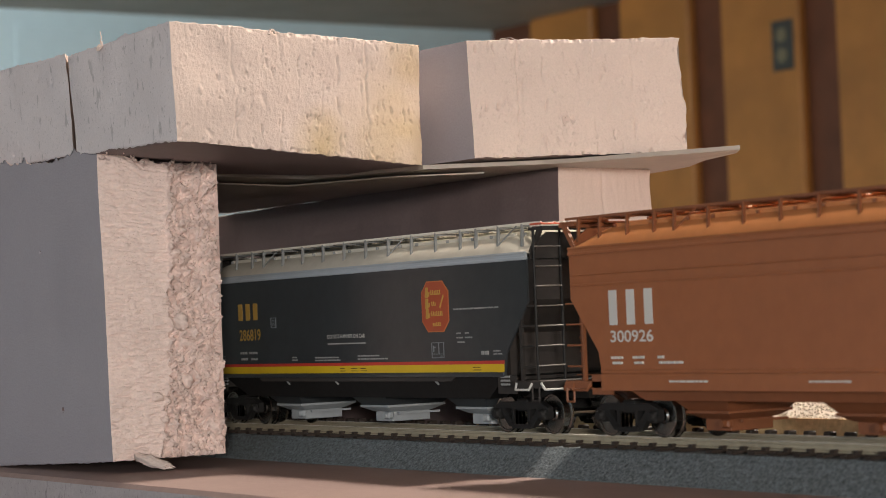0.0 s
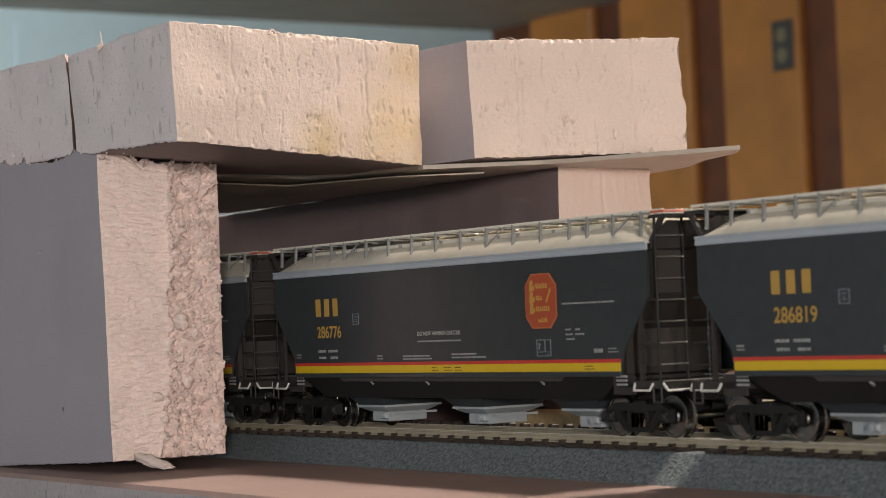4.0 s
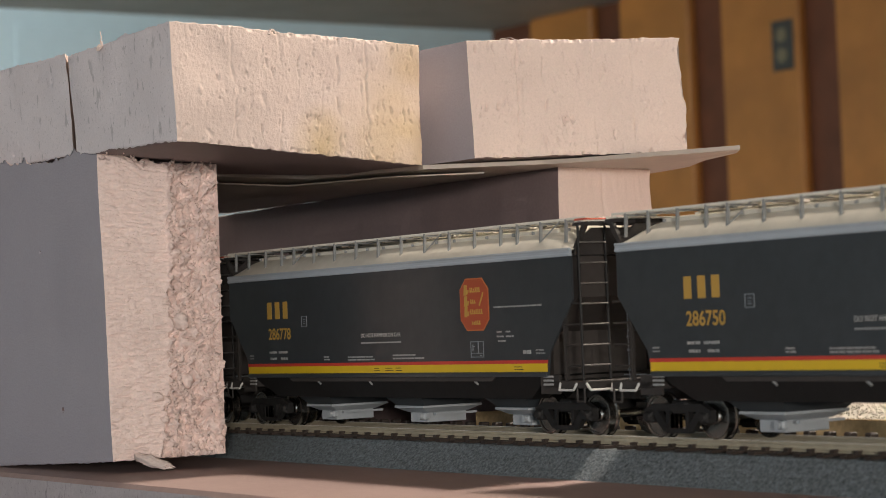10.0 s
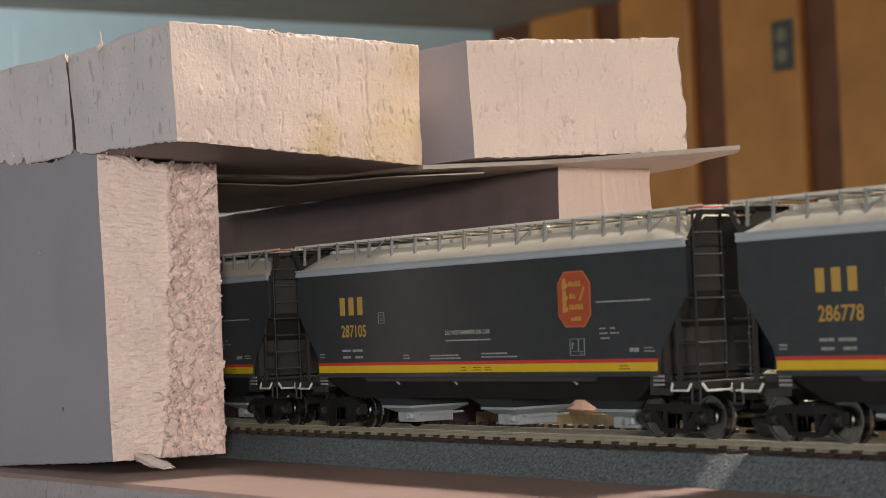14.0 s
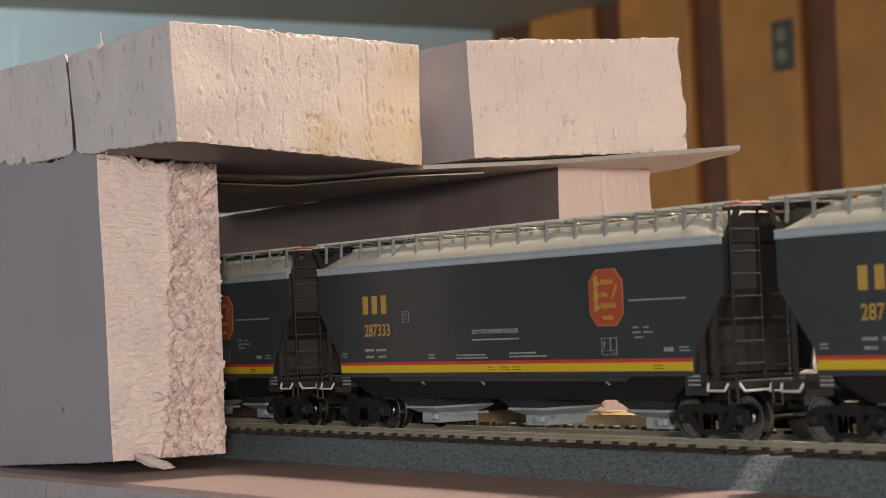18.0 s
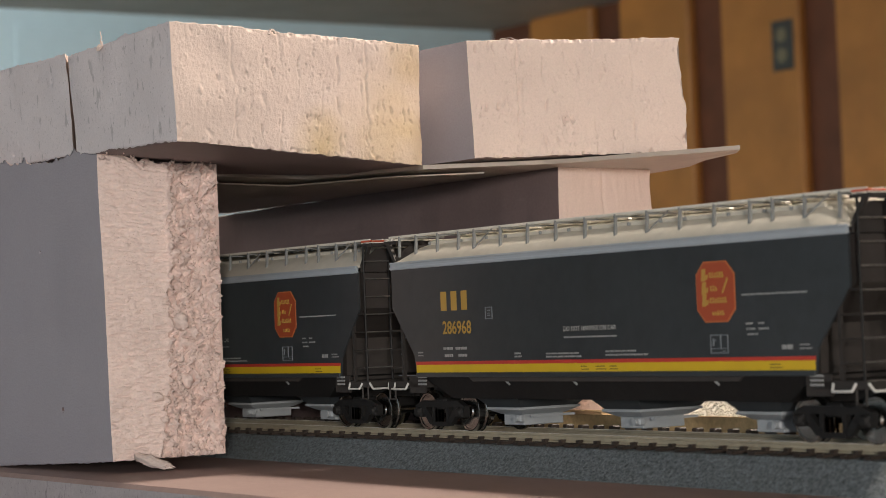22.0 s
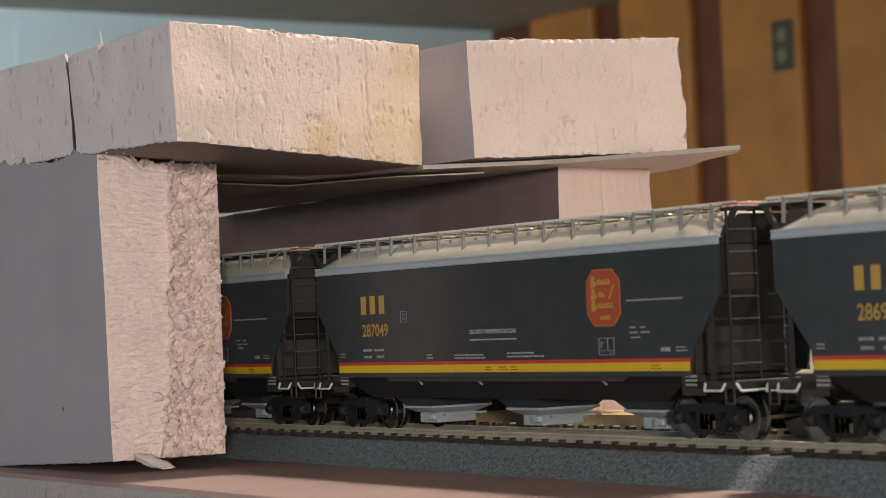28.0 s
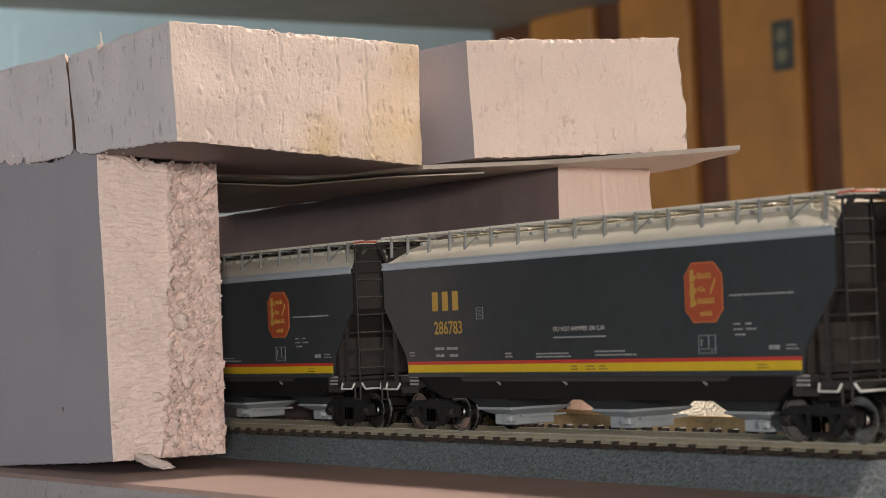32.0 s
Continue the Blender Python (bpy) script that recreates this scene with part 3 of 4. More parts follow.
def torn(u, v, k):
    """Sawn smooth with ripples on the outer part, torn into small open cells on the inner part."""
    if k == 0:
        d = 0.00010 * noise.noise((u * 3.4, v * 4, 7))
        for du, dv, deep in DENTS:
            r = ((u - du) * 0.0833) ** 2 + ((v - dv) * 0.09) ** 2
            d -= 1.5 * deep * math.exp(-r / 0.00000014)
        return d
    x, z = u * 34.0, v * 88.0        # millimetres across and upwards
    edge = 0.56 + 0.09 * noise.noise((v * 5, 3, 0)) + 0.05 * noise.noise((v * 16, 5, 0)) + 0.03 * noise.noise((v * 45, 5, 4)) - 0.55 * max(0.0, 0.30 - v)
    warp = 0.5 * noise.noise((x * 0.5, z * 0.5, 1))
    saw = (z * 0.62 + 1.2 * noise.noise((x * 0.16, z * 0.3, 71)) + 0.4 * noise.noise((x * 0.7, z * 0.8, 72))) % 1.0
    ripple = 0.00034 * (1 - saw) ** 1.5 * max(0.0, 0.5 + noise.noise((x * 0.25, z * 0.5, 73))) + 0.00055 * noise.noise((x * 0.22, z * 1.15 + warp, 2)) + 0.00045 * noise.noise((x * 0.5, z * 2.3 + warp, 12)) + 0.0002 * noise.noise((x * 1.6, z * 3.6, 5))
    ripple += 0.0009 * noise.noise((x * 0.10, z * 0.16, 14)) * min(1.0, u * 2) - 0.0007 * max(0.0, noise.noise((x * 0.35, z * 0.8, 31)) - 0.35)
    ripple *= 1.35
    if u < edge - 0.02:
        return ripple
    wx, wz = x + 1.1 * noise.noise((x * 0.35, z * 0.3, 11)), z + 1.4 * noise.noise((x * 0.35, z * 0.3, 15))
    ridge = [max(0.0, 1 - 2.4 * abs(noise.noise((wx * f, wz * g, q)))) for f, g, q in ((0.36, 0.20, 4), (0.85, 0.52, 8), (1.7, 1.25, 6))]
    strand = 1.0 * ridge[0] ** 1.5 + 1.2 * ridge[1] ** 1.6 * (0.5 + 0.5 * ridge[0]) + 0.6 * ridge[2] * (0.4 + 0.6 * ridge[1])
    # Short lips, each with a sheer underside.
    for f, g, tall in ((0.30, 0.34, 1.9), (0.75, 0.62, 0.8)):
        t = (wz * g + 1.6 * noise.noise((wx * f, wz * 0.12, 51)) + 0.7 * noise.noise((wx * 1.1, wz * 0.5, 52))) % 1.0
        strand += tall * (1 - t) ** 1.6 * max(0.0, min(1.0, 0.55 + 1.6 * noise.noise((wx * 0.5, wz * 0.35, 53 + f))))
    rough = 0.0015 * strand - 0.0036 + 0.0024 * noise.noise((x * 0.13, z * 0.09, 2)) + 0.0002 * noise.noise((x * 2.2, z * 2.2, 3))
    w = min(1.0, (u - edge + 0.02) / 0.035)
    lip = 0.0026 * math.exp(-((u - edge) / 0.016) ** 2) * max(0.0, 0.45 + 1.2 * noise.noise((v * 30, 2, 9)))
    return ripple * (1 - w) + rough * w + lip


def crest_line(u, k):
    """Rise of the torn top rim towards the outer corner."""
    if k == 0:
        return 0.0026 * min(1.0, max(0.0, (u - 0.64) / 0.20))
    return 0.0034 * max(0.0, 1 - u / 0.36) ** 0.7 + 0.0006 * max(0.0, u - 0.7)


def gouged(u, v, k):
    """Cut face with upright gouges, scratches and small pits, thick in some places and sparse in others."""
    long, high = (88, 31) if k == 1 else (90, 30)
    x, y = u * long, v * high
    xw = x + 0.8 * noise.noise((x * 0.45, y * 0.45, 21)) + 0.35 * noise.noise((x * 1.3, y * 1.3, 23))
    some = max(0.0, 0.25 + 1.3 * noise.noise((x * 0.09, y * 0.11, 17 + k)))
    pit = -0.0052 * some * max(0.0, noise.noise((xw * 0.95, y * 0.26, 3 + k)) - 0.42)
    pit -= 0.0040 * (0.15 + some) * max(0.0, noise.noise((xw * 1.7, y * 1.1, 7 + k)) - 0.50)
    pit -= 0.0020 * some * max(0.0, noise.noise((xw * 3.1, y * 1.6, 57 + k)) - 0.50)
    crack = abs(noise.noise((xw * 0.06, y * 0.014, 41 + k)))
    pit -= 0.0003 * max(0.0, 1 - crack / 0.022) * max(0.0, min(1.0, 0.3 + 2.4 * noise.noise((x * 0.2, y * 0.25, 44))))
    if k == 0:
        return 0.40 * pit + 0.00010 * noise.noise((x * 0.10, y * 0.12, 1))
    for cu, deep in ((0.655, 0.0011), (0.775, 0.0008), (0.24, 0.0005)):
        off = abs(x - cu * long - 1.4 * noise.noise((y * 0.16, cu * 9, 61 + k)) - 0.4 * noise.noise((y * 0.7, cu, 62)))
        pit -= deep * max(0.0, 1 - off / 0.5) * max(0.0, min(1.0, 0.45 + 1.6 * noise.noise((y * 0.30, cu * 7, 63))))
    lip = 0.0007 * max(0.0, noise.noise((xw * 0.95, y * 0.30 + 0.3, 3 + k)) - 0.44)
    # Chipped rims above and below.
    rim = max(0.0, 1 - y / 1.6) + max(0.0, 1 - (high - y) / 1.0)
    pit -= 0.0016 * rim * max(0.0, noise.noise((x * 0.5, y * 0.7, 71 + k)) - 0.05)
    grain = 0.00007 * noise.noise((x * 1.8, y * 1.4, 9)) + 0.00007 * noise.noise((x * 3.3, y * 2.6, 19))
    return pit + lip + grain + 0.00022 * noise.noise((x * 0.10, y * 0.12, 1)) + 0.00006 * noise.noise((x * 0.6, y * 0.4, 31))


def plain(u, v, k):
    crack = abs((u - 0.50) * 39 - 1.2 * noise.noise((v * 5, 3, 1)) - 0.4 * noise.noise((v * 22, 4, 1)))
    return 0.0002 * noise.noise((u * 40, v * 8, 2)) - 0.0010 * max(0.0, 1 - crack / 0.5) * min(1.0, max(0.0, v * 2.4 - 1.1)) - 0.0012 * max(0.0, noise.noise((u * 90, v * 18, 5)) - 0.5)


CREST = [(-0.590, -0.0785, 0.0918), (-0.586, -0.0778, 0.0926), (-0.584, -0.0755, 0.0930), (-0.585, -0.0700, 0.0914),
         (-0.584, -0.0640, 0.0905), (-0.5835, -0.0550, 0.0901), (-0.5835, -0.0430, 0.0906)]
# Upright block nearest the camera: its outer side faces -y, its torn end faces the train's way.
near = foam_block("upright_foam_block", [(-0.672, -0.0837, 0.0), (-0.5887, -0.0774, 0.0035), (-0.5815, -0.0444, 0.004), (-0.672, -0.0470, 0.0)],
                  [(-0.675, -0.0828, 0.0968), (-0.5942, -0.0767, 0.0916), (-0.5858, -0.0418, 0.0902), (-0.672, -0.0470, 0.0903)], {0: 0.0004, 1: 0.00024}, torn, FOAM_TORN, 1, 0.0002, CURLS + SMALL_CURLS, 0.0022, crest_line, (0,), CREST, dent_shade=DENTS)
thing(near, "upright pink foam block with a sawn and torn end", "foam block")
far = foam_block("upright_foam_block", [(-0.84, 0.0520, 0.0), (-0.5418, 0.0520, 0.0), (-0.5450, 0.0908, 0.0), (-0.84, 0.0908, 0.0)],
                 [(-0.84, 0.0520, 0.0847), (-0.5418, 0.0520, 0.0872), (-0.5455, 0.0908, 0.0860), (-0.84, 0.0908, 0.0832)], {1: 0.0006}, plain, FOAM, 2, 0.0009, skin=(0,), skin_material=FOAM_DARK_SHADE, side_rag=0.0014)
thing(far, "upright pink foam block behind the track, inner side coloured dark as shade", "foam block")
UL = foam_block("roof_foam_block", [(-0.6078, -0.0772, 0.0944), (-0.5298, -0.0825, 0.0915), (-0.5343, -0.0021, 0.0859), (-0.756, 0.0103, 0.0911)],
                [(-0.6082, -0.0789, 0.1241), (-0.5292, -0.0835, 0.1236), (-0.533, -0.0023, 0.1206), (-0.756, 0.01, 0.1272)], {0: 0.0006, 1: 0.00030}, gouged, FOAM_STAINED, 3, skin=(0,), skin_material=FOAM_NICKED_DAYLIT, foot=0.0012)
thing(UL, "pink foam block with a gouged, yellow-stained cut face", "foam block")
UB = foam_block("roof_foam_block", [(-0.903, -0.0668, 0.1000), (-0.6087, -0.0774, 0.0946), (-0.7612, 0.0103, 0.0938), (-0.903, 0.0103, 0.0967)],
                [(-0.903, -0.0668, 0.1345), (-0.6093, -0.0791, 0.1250), (-0.7612, 0.01, 0.1277), (-0.903, 0.01, 0.1345)], {0: 0.0009}, gouged, FOAM, 4, skin=(0,), skin_material=FOAM_NICKED_DAYLIT, side_rag=0.0008)
thing(UB, "pink foam block butted behind the front one", "foam block")
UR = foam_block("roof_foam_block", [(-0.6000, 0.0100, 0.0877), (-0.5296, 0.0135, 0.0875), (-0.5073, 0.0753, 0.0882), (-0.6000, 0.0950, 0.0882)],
                [(-0.6000, 0.0085, 0.1225), (-0.5292, 0.0119, 0.1219), (-0.5072, 0.0733, 0.1222), (-0.6000, 0.0940, 0.1225)], {1: 0.00030}, lambda u, v, k: 1.6 * gouged(1 - u, v, k), FOAM, 5, rag=0.0003, skin=(0,), skin_material=FOAM_SKIN_SHADED, foot=0.0008, side_rag=0.0015)
thing(UR, "pale pink foam block with a cut face and broken corner", "foam block")


# Card sheet under the roof blocks, sagging between the uprights.
def sheet_z(y):
    pts = [(-0.10, 0.0905), (-0.045, 0.0902), (-0.024, 0.0893), (-0.0033, 0.0866), (0.007, 0.0858), (0.0387, 0.0860), (0.0915, 0.0861)]
    for (a, p), (b_, q) in zip(pts, pts[1:]):
        if y <= b_:
            return p + (q - p) * (y - a) / (b_ - a)
    return pts[-1][1]


def sheet_front(y):
    pts = [(-0.10, -0.640), (-0.024, -0.620), (-0.0033, -0.597), (0.007, -0.549), (0.0387, -0.530), (0.0794, -0.4873), (0.0915, -0.520), (0.1060, -0.545)]
    for (a, p), (b_, q) in zip(pts, pts[1:]):
        if y <= b_:
            return p + (q - p) * (y - a) / (b_ - a)
    return pts[-1][1]


def card_sheet(dz, df, wide, thick, label):
    bm = bmesh.new()
    ny, nx = 64, 10
    layers = []
    for t in (0.0, thick):
        rows = []
        for j in range(ny + 1):
            y = -0.047 + wide * j / ny
            f = sheet_front(y) + df * max(0.0, min(1.0, (0.06 - y) / 0.03))
            back = -0.76 if y < 0.0545 else -0.612
            rows.append([bm.verts.new((f + (back - f) * i / nx, y, sheet_z(y) + dz + t + 0.0010 * max(0.0, 1 - i * 4 / nx) * max(0.0, (y - 0.045) / 0.035) * (1 if y < 0.08 else 0.3)))
                         for i in range(nx + 1)])
        layers.append(rows)
    for rows, flip in ((layers[0], True), (layers[1], False)):
        for j in range(ny):
            for i in range(nx):
                q = (rows[j][i], rows[j][i + 1], rows[j + 1][i + 1], rows[j + 1][i])
                bm.faces.new(q[::-1] if flip else q)
    for j in range(ny):
        for i in (0, nx):
            bm.faces.new((layers[0][j][i], layers[0][j + 1][i], layers[1][j + 1][i], layers[1][j][i]))
    for i in range(nx):
        for j in (0, ny):
            bm.faces.new((layers[0][j][i], layers[0][j][i + 1], layers[1][j][i + 1], layers[1][j][i]))
    thing(part("card_sheet", bm, CARD), label, "card sheet")


card_sheet(0.0, 0.0, 0.152, 0.0013, "thin pale card sheet sagging between the foam uprights")
card_sheet(-0.0012, -0.014, 0.077, 0.0004, "second thin card sheet hanging just below the first")

# A flake of foam torn from the foot of the block, lying on the table.
bm = bmesh.new()
bmesh.ops.create_icosphere(bm, subdivisions=4, radius=1.0)
for v in bm.verts:
    p = v.co.copy()
    k = 1.0 + 0.40 * noise.noise(p * 1.7) + 0.35 * noise.noise(p * 4) + 0.15 * noise.noise(p * 11)
    t = (p.x * k + 1) / 2
    v.co = Vector((-0.5845, -0.0712, 0.0048)).lerp(Vector((-0.5695, -0.0672, 0.0016)), t) + Vector((0.0006 * p.x * k, 0.0017 * p.y * k * (1.15 - 0.5 * t), 0.0016 * p.z * k * (1.1 - 0.5 * t)))
    v.co.z = max(v.co.z, 0.00005)
thing(part("foam_flake", bm, FOAM, smooth=True), "curled pink flake of foam on the table by the torn block", "foam scrap")

# Shavings standing on the roof blocks.
for path, r in (([(-0.5783, -0.081, 0.123), (-0.5788, -0.0813, 0.1247), (-0.5775, -0.0815, 0.1255), (-0.5781, -0.0816, 0.1274)], 0.00024),
                ([(-0.5300, 0.0230, 0.1218), (-0.5290, 0.0242, 0.1229), (-0.5268, 0.0262, 0.1230), (-0.5255, 0.0272, 0.1221)], 0.00008),
                ([(-0.5795, -0.0816, 0.1222), (-0.5778, -0.0812, 0.1236), (-0.5786, -0.0810, 0.1246)], 0.0004),
                ([(-0.5812, -0.0812, 0.1225), (-0.5800, -0.0812, 0.1234), (-0.5803, -0.0810, 0.1238)], 0.0005),
                ([(-0.524, -0.0563, 0.1204), (-0.5242, -0.0557, 0.1215), (-0.5246, -0.0546, 0.1217), (-0.5248, -0.0538, 0.1209)], 0.0005)):
    bm = bmesh.new()
    for a, c in zip(path, path[1:]):
        rod(bm, a, c, r * rng.uniform(0.7, 1.2), 7)
    thing(part("foam_shaving", bm, FOAM), "tiny pink foam shaving on a roof block's edge", "foam scrap")

# Raised panel moulding on the pale blue wall.
bm = bmesh.new()
for q in ((1.755, 1.775, -0.2, 0.835), (1.775, 2.9, 0.815, 0.835), (2.9, 2.92, -0.2, 0.835)):
    box(bm, X0, X0 + 0.004, q[0], q[1], q[2], q[3], 0.003)
thing(part("trim", bm, BLUE_WALL), "pale blue panel moulding on the end wall", "moulding", kind="structure")


# ---- covered hopper cars ----
HALF = 0.0184


def on_side(name, x0, x1, z0, z1, material, parent, proud=0.00012, label=""):
    """A thin painted bar on the side that faces -y."""
    bm = bmesh.new()
    spans, x = [(x0, x1)], x0
    if name == "small_print" and x1 - x0 > 0.003:
        # a line of unreadable words
        words = random.Random(int(x0 * 1e5) + int(z0 * 1e6))
        spans = []
        while x < x1 - 0.0004:
            e = min(x1, x + words.uniform(0.0008, 0.0030))
            spans.append((x, e))
            x = e + 0.00035
    for a, b in spans:
        box(bm, a, b, -HALF - proud, -HALF + 0.0002, z0, z1)
    return part(name, bm, material, parent, label)


def make_truck(parent, x, frame_mat):
    truck = empty("truck", pose(x, 0, 0))
    truck.parent = parent
    tagged(truck, "black four-wheeled truck")
    for s in (-1, 1):
        bm = bmesh.new()
        y = s * 0.0118
        prism_y(bm, [(-0.0124, 0.0070), (-0.0090, 0.0084), (0.0090, 0.0084), (0.0124, 0.0070), (0.0124, 0.0052), (0.0088, 0.0066), (-0.0088, 0.0066), (-0.0124, 0.0052)], y - 0.0009, y + 0.0009)
        prism_y(bm, [(-0.0042, 0.0014), (0.0042, 0.0014), (0.0042, 0.0026), (-0.0042, 0.0026)], y - 0.0009, y + 0.0009)
        for q in (-1, 1):
            prism_y(bm, [(q * 0.0100, 0.0066), (q * 0.0072, 0.0066), (q * 0.0026, 0.0018), (q * 0.0054, 0.0018)], y - 0.0008, y + 0.0008)
            prism_y(bm, [(q * 0.0030, 0.0020), (q * 0.0042, 0.0020), (q * 0.0042, 0.0070), (q * 0.0030, 0.0070)], y - 0.0008, y + 0.0008)
            box(bm, q * 0.0104 - 0.0015, q * 0.0104 + 0.0015, y - 0.0014, y + 0.0014, 0.0038, 0.0066, 0.0003)
            disc_y(bm, q * 0.0104, 0.0052, y - s * 0.0014, y + s * 0.0022, [(0, 0.0015), (0.8, 0.0015), (1, 0.0010)], 12)
        for q in (-0.0016, 0.0, 0.0016):
            for k in range(4):
                disc_y(bm, q, 0.0031 + k * 0.0008, y - 0.0009, y + s * 0.0009, [(0, 0.0006), (1, 0.0006)], 8)
        part("side_frame", bm, frame_mat, truck)
    bm = bmesh.new()
    box(bm, -0.0026, 0.0026, -0.0122, 0.0122, 0.0058, 0.0092, 0.0004)
    rod(bm, (-0.0075, -0.0075, 0.0045), (-0.0075, 0.0075, 0.0045), 0.0006)
    rod(bm, (0.0075, -0.0075, 0.0045), (0.0075, 0.0075, 0.0045), 0.0006)
    part("bolster", bm, frame_mat, truck)
    for q in (-1, 1):
        bm = bmesh.new()
        rod(bm, (0, -0.0125, 0), (0, 0.0125, 0), 0.0008, 8)
        for s in (-1, 1):
            disc_y(bm, 0, 0, s * 0.0070, s * 0.0098, [(0, 0.0058), (0.22, 0.0059), (0.30, 0.00535), (0.97, 0.00522), (1.0, 0.00505), (1.0, 0.0046), (0.90, 0.0045), (0.88, 0.0020), (1.02, 0.0016), (1.08, 0.0010)], 28)
        # A cast mark on each wheel face, so that the turn can be told.
        for s in (-1, 1):
            box(bm, 0.0024, 0.0036, s * 0.0089, s * 0.0092, -0.0003, 0.0003)
        w = part("wheelset", bm, WHEEL, truck, "metal wheelset with bright treads")
        w.location = (q * 0.0104, 0, 0.00525)
    return truck


def make_hopper(paint, roof_paint, band_paint, detail, gate_paint, grate, brown):
    car = empty("hopper_car")
    inside = END_INSIDE if not brown else BROWN_INSIDE
    # Hull: the two side sheets and the ends that slope inward below.
    top, mid, low = 0.0455, 0.0345, 0.0212
    side = [(-0.0805, 0.0155), (-0.0815, low), (-0.0922, mid), (-0.0922, top), (0.0922, top), (0.0922, mid), (0.0815, low), (0.0805, 0.0155)]
    for s in (-1, 1):
        bm = bmesh.new()
        prism_y(bm, side, s * HALF, s * (HALF - 0.0006))
        part("side_sheet", bm, paint, car)
    bm = bmesh.new()
    y = HALF - 0.0007
    inner = [(-0.054, 0.0140), (-0.0905, 0.0352), (-0.0905, top), (0.0905, top), (0.0905, 0.0352), (0.054, 0.0140)]
    prism_y(bm, inner, -y, y)
    part("hull", bm, inside, car)
    # Side sill ribs.
    for z, t in ((0.0152, 0.0012),) if not brown else ((0.0118, 0.0040), (0.0160, 0.0008), (0.0376, 0.0006), (0.0402, 0.0004)):
        bm = bmesh.new()
        ext = 0.0805 if z < 0.03 else 0.0915
        for s in (-1, 1):
            box(bm, -ext, ext, s * HALF - 0.0004, s * HALF + 0.0004, z, z + t, 0.0001)
        part("side_sill" if z < 0.03 else "side_rib", bm, paint, car)
    # Roof: a vertical eave band, then an arch between hipped ends.
    for s in (-1, 1):
        bm = bmesh.new()
        box(bm, -0.0922, 0.0922, s * (HALF + 0.0003), s * (HALF - 0.0004), top - 0.0002, top + 0.0017)
        part("eave_band", bm, band_paint, car, "pale eave band" if not brown else "")
        bm = bmesh.new()
        box(bm, -0.0922, 0.0922, s * (HALF + 0.0006), s * (HALF - 0.0002), top - 0.0001, top + 0.0006, 0.0001)
        part("eave_step", bm, band_paint, car)
        bm = bmesh.new()
        rod(bm, (-0.0922, s * (HALF + 0.0002), top + 0.0016), (0.0922, s * (HALF + 0.0002), top + 0.0016), 0.0004)
        part("eave_lip", bm, band_paint, car)
    bm = bmesh.new()
    arch = [(-HALF, top + 0.0016), (-0.0172, top + 0.0036), (-0.0135, top + 0.0062), (-0.0085, top + 0.0078), (0, top + 0.0084), (0.0085, top + 0.0078), (0.0135, top + 0.0062), (0.0172, top + 0.0036), (HALF, top + 0.0016)]
    xs = [(-0.0920, 0.0), (-0.0890, 0.45), (-0.0845, 0.85), (-0.0800, 1.0), (0.0800, 1.0), (0.0845, 0.85), (0.0890, 0.45), (0.0920, 0.0)]
    rows = [[bm.verts.new((x, yy, top + 0.0014 + (zz - top - 0.0014) * (0.12 + 0.88 * k))) for yy, zz in arch] for x, k in xs]
    for p, q in zip(rows, rows[1:]):
        for i in range(len(arch) - 1):
            bm.faces.new((p[i], p[i + 1], q[i + 1], q[i]))
    bm.faces.new(rows[0])
    bm.faces.new(rows[-1][::-1])
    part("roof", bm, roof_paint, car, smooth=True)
    # Raised lip below the hatches, with small bolts along it.
    for s in (-1, 1):
        bm = bmesh.new()
        box(bm, -0.0800, 0.0800, s * 0.0128 - 0.0003, s * 0.0128 + 0.0003, top + 0.0060, top + 0.0073, 0.0001)
        part("hatch_curb", bm, roof_paint, car)
    bolt = None
    for k in range(14):
        x = -0.0780 + k * 0.0124 + (0.0022 if k % 3 else -0.0012)
        if bolt is None:
            bm = bmesh.new()
            box(bm, -0.00035, 0.00035, -0.0138, -0.0131, top + 0.0063, top + 0.0071, 0.0001)
            bolt = part("bolt", bm, STRAP if not brown else detail, car)
            bolt.location.x = x
        else:
            again("bolt", bolt, car, x)
    # Hatch trough with its covers, running boards on brackets.
    bm = bmesh.new()
    box(bm, -0.078, 0.078, -0.0040, 0.0040, top + 0.0076, top + 0.0084, 0.0003)
    part("hatch_trough", bm, roof_paint, car)
    cover = None
    for i in range(8):
        x = -0.0683 + i * 0.0195
        if cover is None:
            bm = bmesh.new()
            box(bm, -0.0090, 0.0090, -0.0046, 0.0046, top + 0.0084, top + 0.0089, 0.0002)
            box(bm, -0.0004, 0.0004, -0.0058, 0.0058, top + 0.0088, top + 0.0096)
            for q in (-0.0066, 0.0052):
                box(bm, q - 0.0006, q + 0.0006, -0.0060, -0.0048, top + 0.0084, top + 0.0094, 0.0002)
            cover = part("hatch_cover", bm, roof_paint, car)
            cover.location.x = x
        else:
            again("hatch_cover", cover, car, x)
    bracket = None
    for s in (-1, 1):
        bm = bmesh.new()
        zb = top + 0.0088
        for yy in (0.0072, 0.0088, 0.0104, 0.0120):
            box(bm, -0.0965 if s < 0 else -0.0922, 0.0965 if s < 0 else 0.0922, s * yy - 0.0004, s * yy + 0.0004, zb, zb + 0.0006)
        box(bm, -0.0962 if s < 0 else -0.0920, 0.0962 if s < 0 else 0.0920, s * 0.0160 - 0.0003, s * 0.0160 + 0.0003, zb + 0.0001, zb + 0.0007)
        for i in range(2 if s > 0 else 0, 64 if s > 0 else 66):
            x = -0.0965 + i * 0.0029
